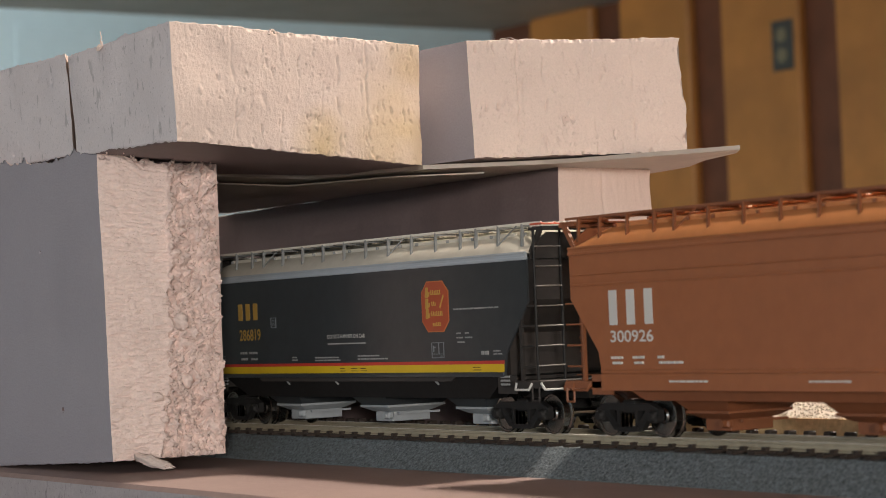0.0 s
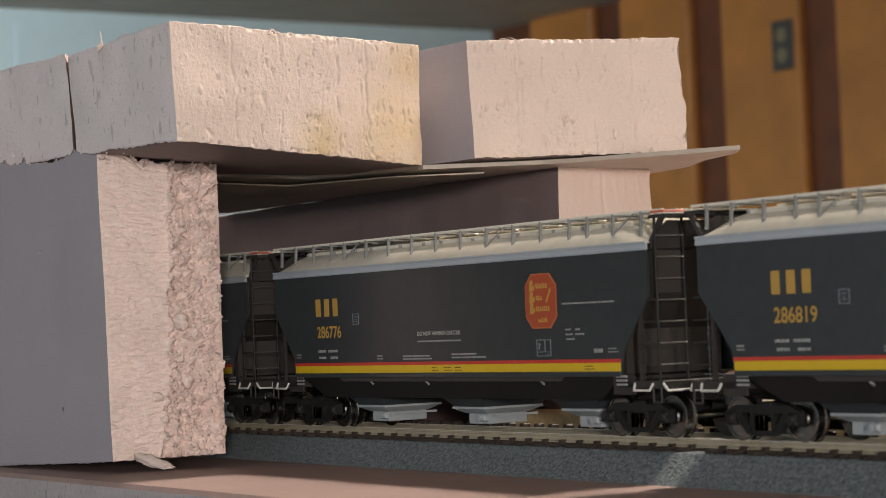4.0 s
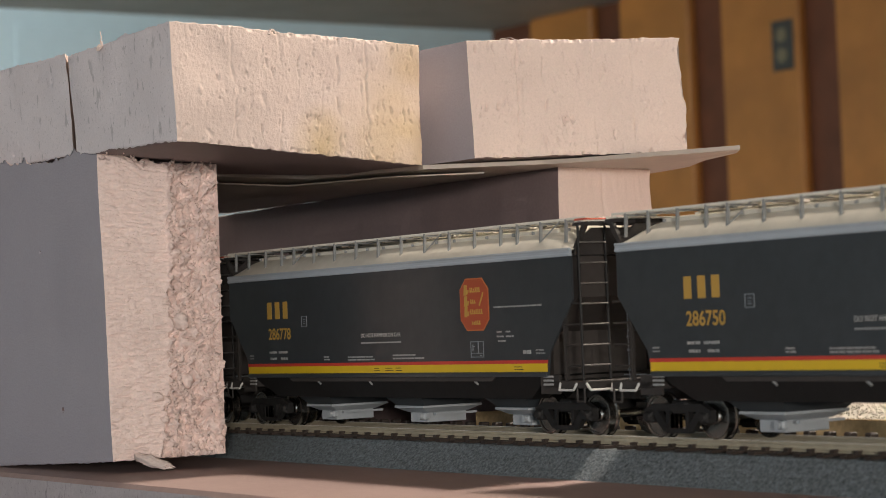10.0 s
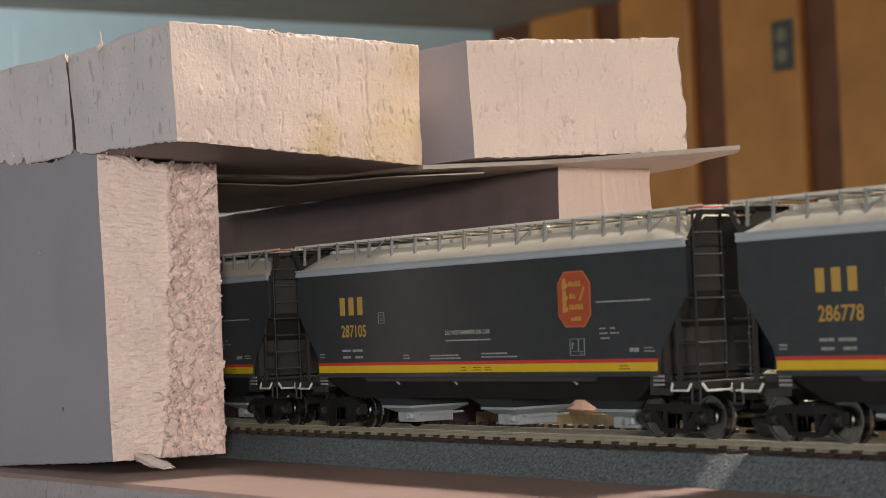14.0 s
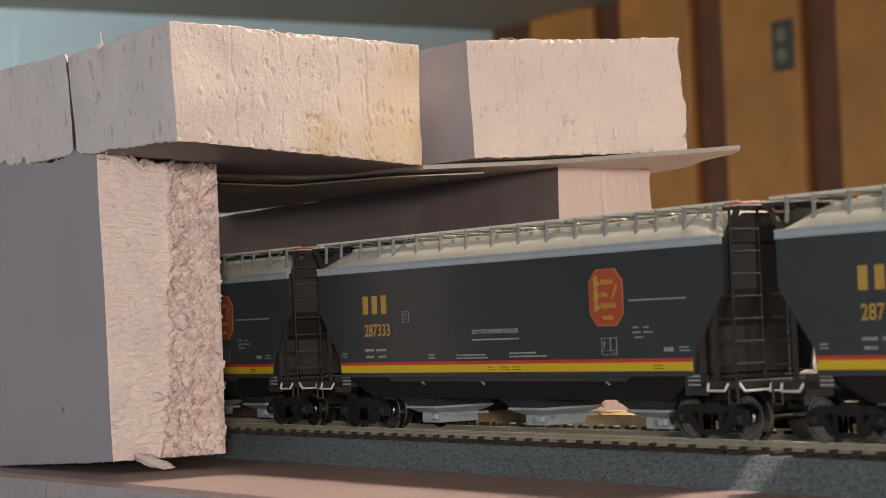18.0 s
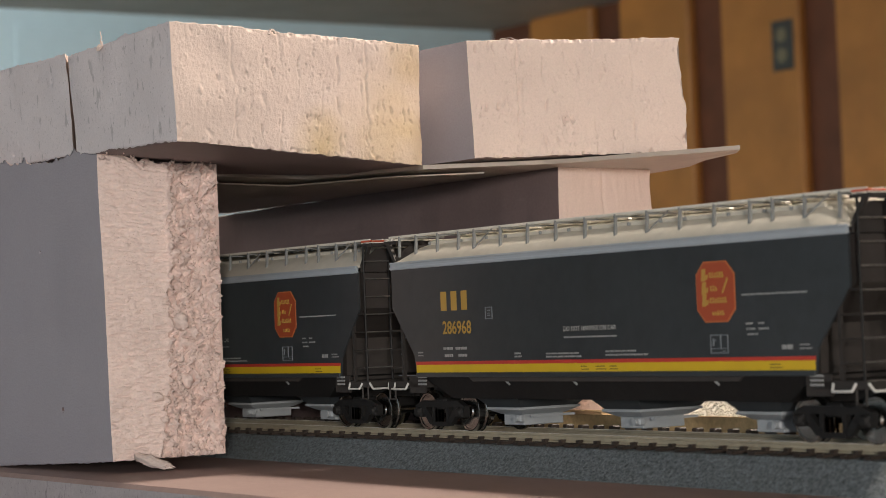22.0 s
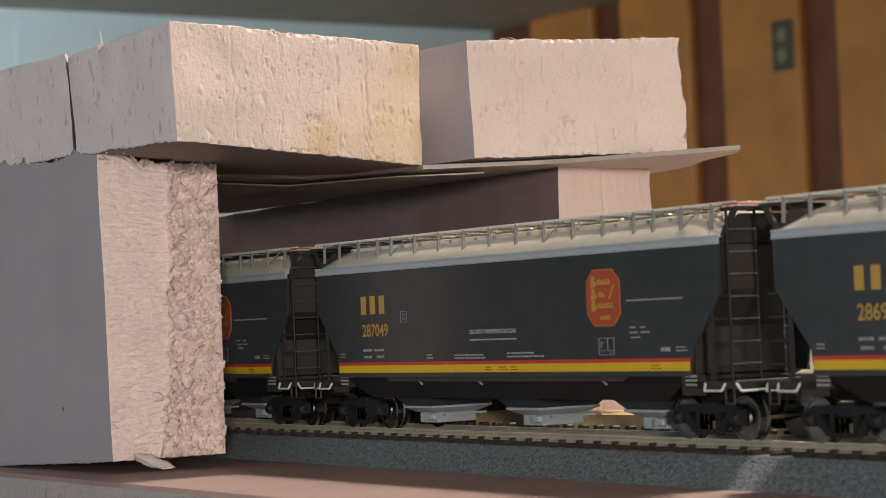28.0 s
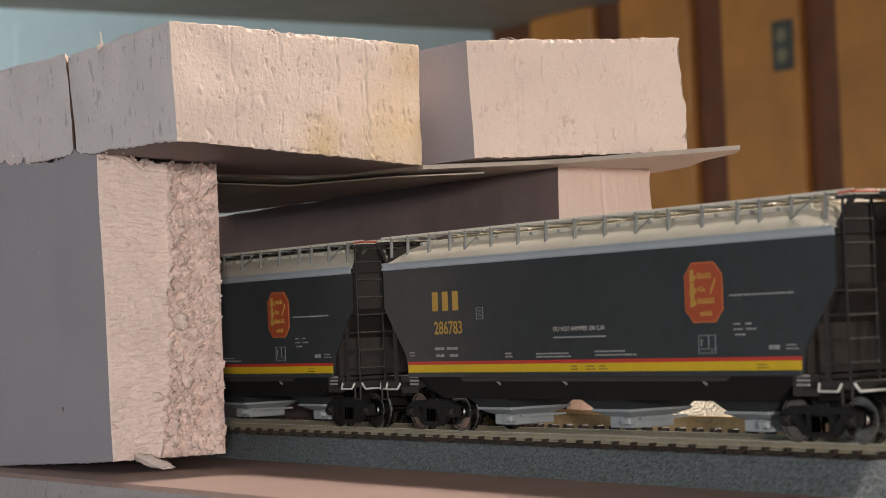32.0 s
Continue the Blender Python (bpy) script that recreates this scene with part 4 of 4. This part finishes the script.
            box(bm, x, x + 0.0005, s * 0.0070, s * 0.0124, zb + 0.00005, zb + 0.0005)
        part("running_board", bm, grate, car, "pale open grating" if not brown else "")
        for x in [-0.0527 + 0.0124 * k for k in range(10)] + [0.0665, 0.0770, 0.0880, -0.0603, -0.0708, -0.0818, -0.0905]:
            if bracket is None:
                bm = bmesh.new()
                # slim strap from the slope of the roof up to the grating's edge
                for (ya, za), (yb, zc) in (((-0.0165, top + 0.0034), (-0.0162, zb + 0.0004)),):
                    hexa(bm, [(-0.00030, ya - 0.0003, za), (0.00030, ya - 0.0003, za), (0.00030, ya + 0.0004, za), (-0.00030, ya + 0.0004, za)],
                         [(-0.00030, yb - 0.0003, zc), (0.00030, yb - 0.0003, zc), (0.00030, yb + 0.0004, zc), (-0.00030, yb + 0.0004, zc)])
                box(bm, -0.0003, 0.0003, -0.0160, -0.0070, zb - 0.0004, zb + 0.0001)
                bracket = part("bracket", bm, STRAP if not brown else BROWN_DARK, car)
                bracket.location.x = x
            else:
                again("bracket", bracket, car, x, 0, 0, 0 if s < 0 else 180)
    for x in (-0.0527, 0.0217, 0.0770):
        bm = bmesh.new()
        rod(bm, (x, -0.0166, top + 0.0040), (x + 0.0068, -0.0150, zb + 0.0002), 0.0002)
        part("brace", bm, STRAP if not brown else BROWN_DARK, car)
    # Ends: platform, posts, ladder, crossover, coupler, grab irons.
    for e in (-1, 1):
        bm = bmesh.new()
        box(bm, *sorted((e * 0.0790, e * 0.0962)), -0.0182, 0.0182, 0.0122, 0.0142, 0.0002)
        box(bm, *sorted((e * 0.050, e * 0.0960)), -0.0030, 0.0030, 0.0090, 0.0125)
        part("end_platform", bm, detail, car)
        bm = bmesh.new()
        prism_y(bm, [(e * 0.0905, 0.0452), (e * 0.0905, 0.0350), (e * 0.0560, 0.0140), (e * 0.0580, 0.0140), (e * 0.0925, 0.0350), (e * 0.0925, 0.0452)], -0.0166, 0.0166)
        part("slope_sheet", bm, inside, car)
        bm = bmesh.new()
        box(bm, *sorted((e * 0.0760, e * 0.0785)), -0.0150, 0.0150, 0.0142, 0.0300)
        part("bulkhead", bm, inside, car)
        for s in (-1, 1):
            bm = bmesh.new()
            box(bm, *sorted((e * 0.0876, e * 0.0886)), s * 0.0178 - 0.0004, s * 0.0178 + 0.0004, 0.0142, 0.0330)
            part("side_post", bm, detail, car)
        ladder = empty("ladder")
        ladder.parent = car
        ys = (-0.0176, -0.0092) if e > 0 else (0.0176, 0.0092)
        for yy in ys:
            bm = bmesh.new()
            rod(bm, (e * 0.0946, yy, 0.0142), (e * 0.0946, yy, 0.0530), 0.00035)
            part("stile", bm, detail if brown else TRUCK_BLACK, ladder)
        for i in range(8):
            z = 0.0180 + i * 0.0051
            bm = bmesh.new()
            x = e * 0.0948
            rod(bm, (x, ys[0], z), (x, ys[1], z), 0.00021)
            part("rung", bm, RUNG if not brown else detail, ladder, "thin rung coloured pale for its glint")
        for i in range(4):
            z = 0.0178 + i * 0.0052
            bm = bmesh.new()
            rod(bm, (e * 0.0946, -0.0181, z), (e * 0.0880, -0.0181, z), 0.00026)
            part("side_rung", bm, detail, car)
        # crossover board at roof height
        bm = bmesh.new()
        for k in range(4):
            x = 0.0925 + k * 0.0014
            box(bm, *sorted((e * x, e * (x + 0.0008))), -0.0170, 0.0010, 0.0537, 0.0540)
        part("crossover", bm, grate, car)
        bm = bmesh.new()
        box(bm, *sorted((e * 0.0968, e * 0.0980)), -0.0170, 0.0010, 0.0526, 0.0537, 0.0001)
        for yy in (-0.0165, -0.0080, 0.0005):
            box(bm, *sorted((e * 0.0915, e * 0.0968)), yy - 0.0004, yy + 0.0004, 0.0528, 0.0536)
        part("crossover_frame", bm, detail, car)
        for yy in (-0.0165,):
            bm = bmesh.new()
            hexa(bm, [(e * 0.0905, yy - 0.0005, 0.0460), (e * 0.0920, yy - 0.0005, 0.0460), (e * 0.0920, yy + 0.0005, 0.0460), (e * 0.0905, yy + 0.0005, 0.0460)],
                 [(e * 0.0955, yy - 0.0005, 0.0530), (e * 0.0970, yy - 0.0005, 0.0530), (e * 0.0970, yy + 0.0005, 0.0530), (e * 0.0955, yy + 0.0005, 0.0530)])
            part("crossover_brace", bm, detail, car)
        if e > 0 and not brown:
            bm = bmesh.new()
            for yy in (-0.0166, -0.0125):
                box(bm, 0.0918, 0.0972, yy, yy + 0.0007, 0.0541, 0.0546, 0.0001)
            box(bm, 0.0965, 0.0972, -0.0166, -0.0092, 0.0541, 0.0545, 0.0001)
            part("end_plate", bm, RED_PLATE, car, "bright orange-red edging bars")
        bm = bmesh.new()
        box(bm, *sorted((e * 0.0940, e * 0.1010)), -0.0011, 0.0011, 0.0080, 0.0100, 0.0002)
        box(bm, *sorted((e * 0.0992, e * 0.1022)), -0.0020, 0.0020, 0.0074, 0.0106, 0.0004)
        part("coupler", bm, WHEEL, car, "metal knuckle coupler")
        iron = WHITE if not brown else detail
        tag = "white wire grab iron" if not brown else ""
        for s in (-1, 1):
            bm = bmesh.new()
            yy = s * 0.0190
            rod(bm, (e * 0.0860, yy, 0.0119), (e * 0.0920, yy, 0.0119), 0.00032)
            rod(bm, (e * 0.0860, yy, 0.0119), (e * 0.0855, s * 0.0182, 0.0136), 0.00032)
            rod(bm, (e * 0.0920, yy, 0.0119), (e * 0.0925, s * 0.0182, 0.0136), 0.00032)
            part("grab_iron", bm, iron, car, tag)
            bm = bmesh.new()
            x = e * 0.0973
            rod(bm, (x, s * 0.0176, 0.0119), (x, s * 0.0085, 0.0119), 0.00032)
            rod(bm, (x, s * 0.0176, 0.0119), (e * 0.0961, s * 0.0180, 0.0136), 0.00032)
            rod(bm, (x, s * 0.0085, 0.0119), (e * 0.0961, s * 0.0081, 0.0136), 0.00032)
            part("grab_iron", bm, iron, car, tag)
        # black end cap under the crossover
        bm = bmesh.new()
        prism_x(bm, [(-0.0176, top), (-0.0170, top + 0.0030), (-0.0120, top + 0.0068), (0.0120, top + 0.0068), (0.0170, top + 0.0030), (0.0176, top)], *sorted((e * 0.0923, e * 0.0929)))
        part("end_cap", bm, detail, car)
        # stencils on the platform's side
        for z in (0.0150, 0.0140, 0.0130):
            x0 = 0.0786 if e > 0 else -0.0800
            bm = bmesh.new()
            box(bm, x0, x0 + 0.0040, -0.01850, -0.01815, z, z + 0.0005)
            part("small_print", bm, PRINT, car)
        bm = bmesh.new()
        box(bm, *sorted((e * 0.0770, e * 0.0850)), -0.0182, -0.0176, 0.0108, 0.0156)
        part("jacking_pad", bm, detail, car)
        for s in (-1, 1):
            bm = bmesh.new()
            rod(bm, (e * 0.0955, s * 0.0182, 0.0090), (e * 0.0925, s * 0.0182, 0.0090), 0.0003)
            rod(bm, (e * 0.0955, s * 0.0182, 0.0090), (e * 0.0955, s * 0.0182, 0.0125), 0.0003)
            rod(bm, (e * 0.0925, s * 0.0182, 0.0090), (e * 0.0925, s * 0.0182, 0.0125), 0.0003)
            part("stirrup_step", bm, detail, car)
    # Brake gear at the rear end.
    bm = bmesh.new()
    disc_y(bm, -0.0865, 0.0215, -0.0060, 0.0040, [(0, 0.0022), (0.1, 0.0030), (0.9, 0.0030), (1, 0.0022)], 14)
    part("brake_cylinder", bm, detail, car)
    bm = bmesh.new()
    for a, b in (((-0.0932, -0.0150, 0.0142), (-0.0932, -0.0150, 0.0312)), ((-0.0905, -0.0162, 0.0150), (-0.0905, -0.0162, 0.0262)), ((-0.0932, -0.0150, 0.0262), (-0.0890, -0.0162, 0.0262)), ((-0.0940, -0.0160, 0.0156), (-0.0835, -0.0160, 0.0156))):
        rod(bm, a, b, 0.00013)
    for z in (0.0165, 0.0213, 0.0246):
        box(bm, -0.0934, -0.0929, -0.0153, -0.0148, z, z + 0.0005)
    part("brake_pipe", bm, PANEL if not brown else detail, car, "thin grey wire piping" if not brown else "")
    bm = bmesh.new()
    hexa(bm, [(-0.068, -0.0150, 0.0093), (0.068, -0.0150, 0.0093), (0.068, 0.0150, 0.0093), (-0.068, 0.0150, 0.0093)],
         [(-0.0795, -0.0176, 0.0156), (0.0795, -0.0176, 0.0156), (0.0795, 0.0176, 0.0156), (-0.0795, 0.0176, 0.0156)])
    part("belly", bm, TRUCK_BLACK if not brown else detail, car)
    for x in (-0.0381, -0.0085, 0.0461):
        bm = bmesh.new()
        rod(bm, (x - 0.0008, -0.0172, 0.0140), (x + 0.0006, -0.0172, 0.0132), 0.0003)
        part("lug", bm, PRINT if not brown else detail, car)
    # Three hopper bays with sliding gates.
    for x in (-0.0515, 0.0, 0.0515):
        bay = empty("hopper_bay", pose(x, 0, 0))
        bay.parent = car
        bm = bmesh.new()
        hexa(bm, [(-0.0074, -0.0092, 0.0066), (0.0074, -0.0092, 0.0066), (0.0074, 0.0092, 0.0066), (-0.0074, 0.0092, 0.0066)],
             [(-0.0098, -0.0120, 0.0094), (0.0098, -0.0120, 0.0094), (0.0098, 0.0120, 0.0094), (-0.0098, 0.0120, 0.0094)])
        part("chute", bm, paint if not brown else detail, bay)
        bm = bmesh.new()
        box(bm, -0.0078, 0.0078, -0.0100, 0.0100, 0.0060, 0.0067, 0.0001)
        hexa(bm, [(-0.0050, -0.0070, 0.0047), (0.0050, -0.0070, 0.0047), (0.0050, 0.0070, 0.0047), (-0.0050, 0.0070, 0.0047)],
             [(-0.0074, -0.0096, 0.0060), (0.0074, -0.0096, 0.0060), (0.0074, 0.0096, 0.0060), (-0.0074, 0.0096, 0.0060)])
        box(bm, -0.0046, 0.0046, -0.0066, 0.0066, 0.0018, 0.0047, 0.0002)
        part("gate", bm, gate_paint, bay, "pale grey discharge gate" if not brown else "")
        bm = bmesh.new()
        box(bm, 0.0028, 0.0056, -0.0084, -0.0065, 0.0026, 0.0046, 0.0004)
        rod(bm, (0.0043, -0.0094, 0.0036), (0.0043, -0.0076, 0.0036), 0.0009, 8)
        part("gate_gear", bm, gate_paint, bay)
        bm = bmesh.new()
        box(bm, 0.0084, 0.0094, -0.0070, 0.0070, 0.0040, 0.0046)
        part("gate_rack", bm, gate_paint, bay)
    for x in (-0.0787, 0.0787):
        make_truck(car, x, TRUCK_BLACK)
    return car


def mark_black(car):
    """Paint and lettering that all black cars share."""
    on_side("yellow_stripe", -0.0805, 0.0805, 0.0165, 0.0186, YELLOW, car, label="yellow stripe")
    on_side("red_stripe", -0.0807, 0.0807, 0.0186, 0.0195, RED, car, label="thin red stripe")
    # Round-cornered emblem: an eight-sided plate with plain strokes for its script.
    cx, cz, w, h = 0.0484, 0.0345, 0.0068, 0.0070
    for name, k, material, proud in (("emblem_rim", 1.0, EMBLEM_RIM, 0.00010), ("emblem", 0.955, ORANGE, 0.00020)):
        c = 0.42
        ring = [(-w, -h * (1 - c)), (-w * (1 - c), -h), (w * (1 - c), -h), (w, -h * (1 - c)), (w, h * (1 - c)), (w * (1 - c), h), (-w * (1 - c), h), (-w, h * (1 - c))]
        bm = bmesh.new()
        prism_y(bm, [(cx + a * k, cz + b * k) for a, b in ring], -HALF - proud, -HALF + 0.0001)
        part(name, bm, material, car, "orange-red eight-sided emblem" if name == "emblem" else "")
    bm = bmesh.new()
    rows_of_words = ((0.0036, -0.0018, 0.0034, 0.0013), (0.0006, -0.0016, 0.0012, 0.0012), (-0.0022, -0.0018, 0.0044, 0.0013), (-0.0050, -0.0012, 0.0032, 0.0011))
    for row, (z, x0, x1, tall) in enumerate(rows_of_words):
        # A bold slanted initial before each word, none before the last.
        if row < 3:
            lo, hi = z - 0.0011, z + 0.0017
            for q in ((-0.0047, -0.0034, lo, hi), (-0.0033, -0.0026, lo + 0.0003, z + 0.0004)):
                hexa(bm, [(cx + q[0] + d, -HALF - k, cz + q[2]) for d, k in ((0, 0.0003), (q[1] - q[0], 0.0003), (q[1] - q[0], 0.0), (0, 0.0))],
                     [(cx + q[0] + d + 0.0003, -HALF - k, cz + q[3]) for d, k in ((0, 0.0003), (q[1] - q[0], 0.0003), (q[1] - q[0], 0.0), (0, 0.0))])
        x = x0
        while x < x1 - 0.0003:
            box(bm, cx + x, cx + x + 0.00038, -HALF - 0.0003, -HALF, cz + z - 0.0004, cz + z - 0.0004 + tall * (0.8 if int(x * 1e5) % 2 else 1.0))
            box(bm, cx + x + 0.00038, cx + x + 0.00062, -HALF - 0.0003, -HALF, cz + z - 0.0004, cz + z - 0.00005)
            x += 0.00086
    for q in range(7):
        # a looped flourish
        box(bm, cx + 0.0024 + 0.00028 * q, cx + 0.0029 + 0.00028 * q, -HALF - 0.0003, -HALF, cz - 0.0004 + 0.00046 * q, cz + 0.0001 + 0.00050 * q)
    part("emblem_script", bm, GOLD, car, "gold strokes")
    # Reporting mark: three plain upright shapes.
    for k in range(3):
        x = -0.0673 + k * 0.0050
        bm = bmesh.new()
        box(bm, x + 0.0003, x + 0.0031, -HALF - 0.00012, -HALF, 0.0332, 0.0384, 0.00004)
        part("mark", bm, GOLD, car, "gold reporting mark shape")
    y = -HALF - 0.00012
    lettering("notice", "DO NOT HAMMER ON CAR", 0.00115, -0.0001, y, 0.02665, WHITE, car, 1.05)
    on_side("small_print", -0.0109, 0.0113, 0.0249, 0.0253, PRINT, car)
    bars = [(-0.0189, -0.0050, 0.0209, 0.0213), (-0.0189, -0.0040, 0.0201, 0.0205), (0.0061, 0.0180, 0.0212, 0.0216), (0.0061, 0.0225, 0.0203, 0.0207),
            (-0.0665, -0.0620, 0.0226, 0.0233), (-0.0605, -0.0552, 0.0226, 0.0233), (-0.0660, -0.0620, 0.0207, 0.0214), (-0.0592, -0.0552, 0.0207, 0.0214),
            (-0.0328, -0.0300, 0.0211, 0.0215), (-0.0328, -0.0296, 0.0203, 0.0207), (0.0701, 0.0737, 0.0211, 0.0221), (0.0758, 0.0790, 0.0219, 0.0222),
            (0.0758, 0.0797, 0.0211, 0.0214), (0.0584, 0.0606, 0.0268, 0.0272), (0.0626, 0.0645, 0.0268, 0.0272), (0.0584, 0.0614, 0.0256, 0.0260),
            (0.0626, 0.0660, 0.0256, 0.0260), (0.0588, 0.0622, 0.0244, 0.0248), (0.0574, 0.0788, 0.0333, 0.0337), (-0.0795, -0.0770, 0.0218, 0.0222), (-0.0795, -0.0762, 0.0210, 0.0213)]
    for b in bars:
        on_side("small_print", *b, PRINT, car)
    for x0, x1, z0, z1 in ((-0.0457, -0.0424, 0.0305, 0.0337), (0.0458, 0.0520, 0.0204, 0.0247)):
        bm = bmesh.new()
        t = 0.00022
        for q in ((x0, x1, z0, z0 + t), (x0, x1, z1 - t, z1), (x0, x0 + t, z0 + t, z1 - t), (x1 - t, x1, z0 + t, z1 - t)):
            box(bm, q[0], q[1], -HALF - 0.00012, -HALF, q[2], q[3])
        w, h = x1 - x0, z1 - z0
        inner = ((0.05, 0.95, 0.24, 0.28), (0.56, 0.61, 0.28, 0.95), (0.18, 0.30, 0.66, 0.72), (0.14, 0.20, 0.40, 0.80), (0.70, 0.84, 0.10, 0.15)) if w > 0.004 else \
            ((0.30, 0.70, 0.66, 0.74), (0.34, 0.62, 0.44, 0.50), (0.30, 0.70, 0.26, 0.34))
        for q in inner:
            box(bm, x0 + q[0] * w, x0 + q[1] * w, -HALF - 0.00012, -HALF, z0 + q[2] * h, z0 + q[3] * h)
        part("data_panel", bm, PANEL, car, "grey outlined data panel")
    for x0, x1 in ((0.0020, 0.0062), (0.0076, 0.0110), (-0.0040, -0.0010), (0.0660, 0.0700)):
        bm = bmesh.new()
        for q in (0.0170, 0.0177):
            box(bm, x0, x1 - (0.0006 if q > 0.0174 else 0.0), -HALF - 0.0002, -HALF, q, q + 0.00018)
        part("stripe_print", bm, END_BLACK, car)


black = make_hopper(BLACK, ROOF, BAND, END_BLACK, GATE, GRATE, False)
mark_black(black)
thing(black, "black and grey covered hopper car with a yellow stripe", "freight car", "cars of the train")
brown = make_hopper(BROWN, BROWN_LIT, BROWN, BROWN_DARK, BROWN_DARK, BROWN_DARK, True)
thing(brown, "reddish-brown covered hopper car with white lettering", "freight car", "cars of the train")
for k in range(3):
    x = -0.0766 + k * 0.0069
    bm = bmesh.new()
    box(bm, x, x + 0.0032, -HALF - 0.00012, -HALF, 0.0277, 0.0362, 0.00004)
    part("mark", bm, WHITE, brown, "white reporting mark shape")
for b in ((-0.0740, -0.0695, 0.0195, 0.0201), (-0.0735, -0.0700, 0.0182, 0.0188), (-0.0655, -0.0615, 0.0195, 0.0201), (-0.0650, -0.0618, 0.0182, 0.0188),
          (-0.0560, -0.0540, 0.0195, 0.0201), (-0.0555, -0.0470, 0.0182, 0.0188), (-0.0520, -0.0380, 0.0138, 0.0143), (-0.0040, 0.0090, 0.0138, 0.0142)):
    b = (b[0] - 0.0020, b[1] - 0.0020, b[2], b[3])
    on_side("small_print", *b, WHITE, brown, 0.0005)

NUMBERS = ["300926", "286819", "286776", "286750", "286778", "287105", "287333", "286968", "286942", "287049", "286783", ""]
CARS = [brown, black] + [copy_thing(black, Matrix()) for _ in range(10)]
for c, (car, number) in enumerate(zip(CARS, NUMBERS)):
    if c == 0:
        lettering("car_number", number, 0.0029, -0.0680, -HALF - 0.00012, 0.0235, WHITE, car, 1.45, bold=0.016)
    elif number:
        lettering("car_number", number, 0.0036, -0.0595, -HALF - 0.00012, 0.0268, GOLD, car, 0.98, bold=0.018)


# ---- what moves ----
def run_at(t):
    for (a, p), (b, q) in zip(RUN, RUN[1:]):
        if t <= b:
            return p + (q - p) * (t - a) / (b - a)
    return RUN[-1][1]


def motions():
    for c, car in enumerate(CARS):
        off = FIRST - (c - 1) * PITCH
        walk(car, [(t, pose(s + off, 0, RAIL)) for t, s in RUN])
        for truck in car.children:
            if truck.name.split(".")[0] != "truck":
                continue
            for w in truck.children:
                if w.name.split(".")[0] != "wheelset":
                    continue
                home = w.location.copy()
                rows, n = [], 256
                for i in range(n + 1):
                    t = 32.0 * i / n
                    rows.append((t, Matrix.Translation(home) @ Matrix.Rotation(run_at(t) / 0.00525, 4, "Y")))
                walk(w, rows)


motions()
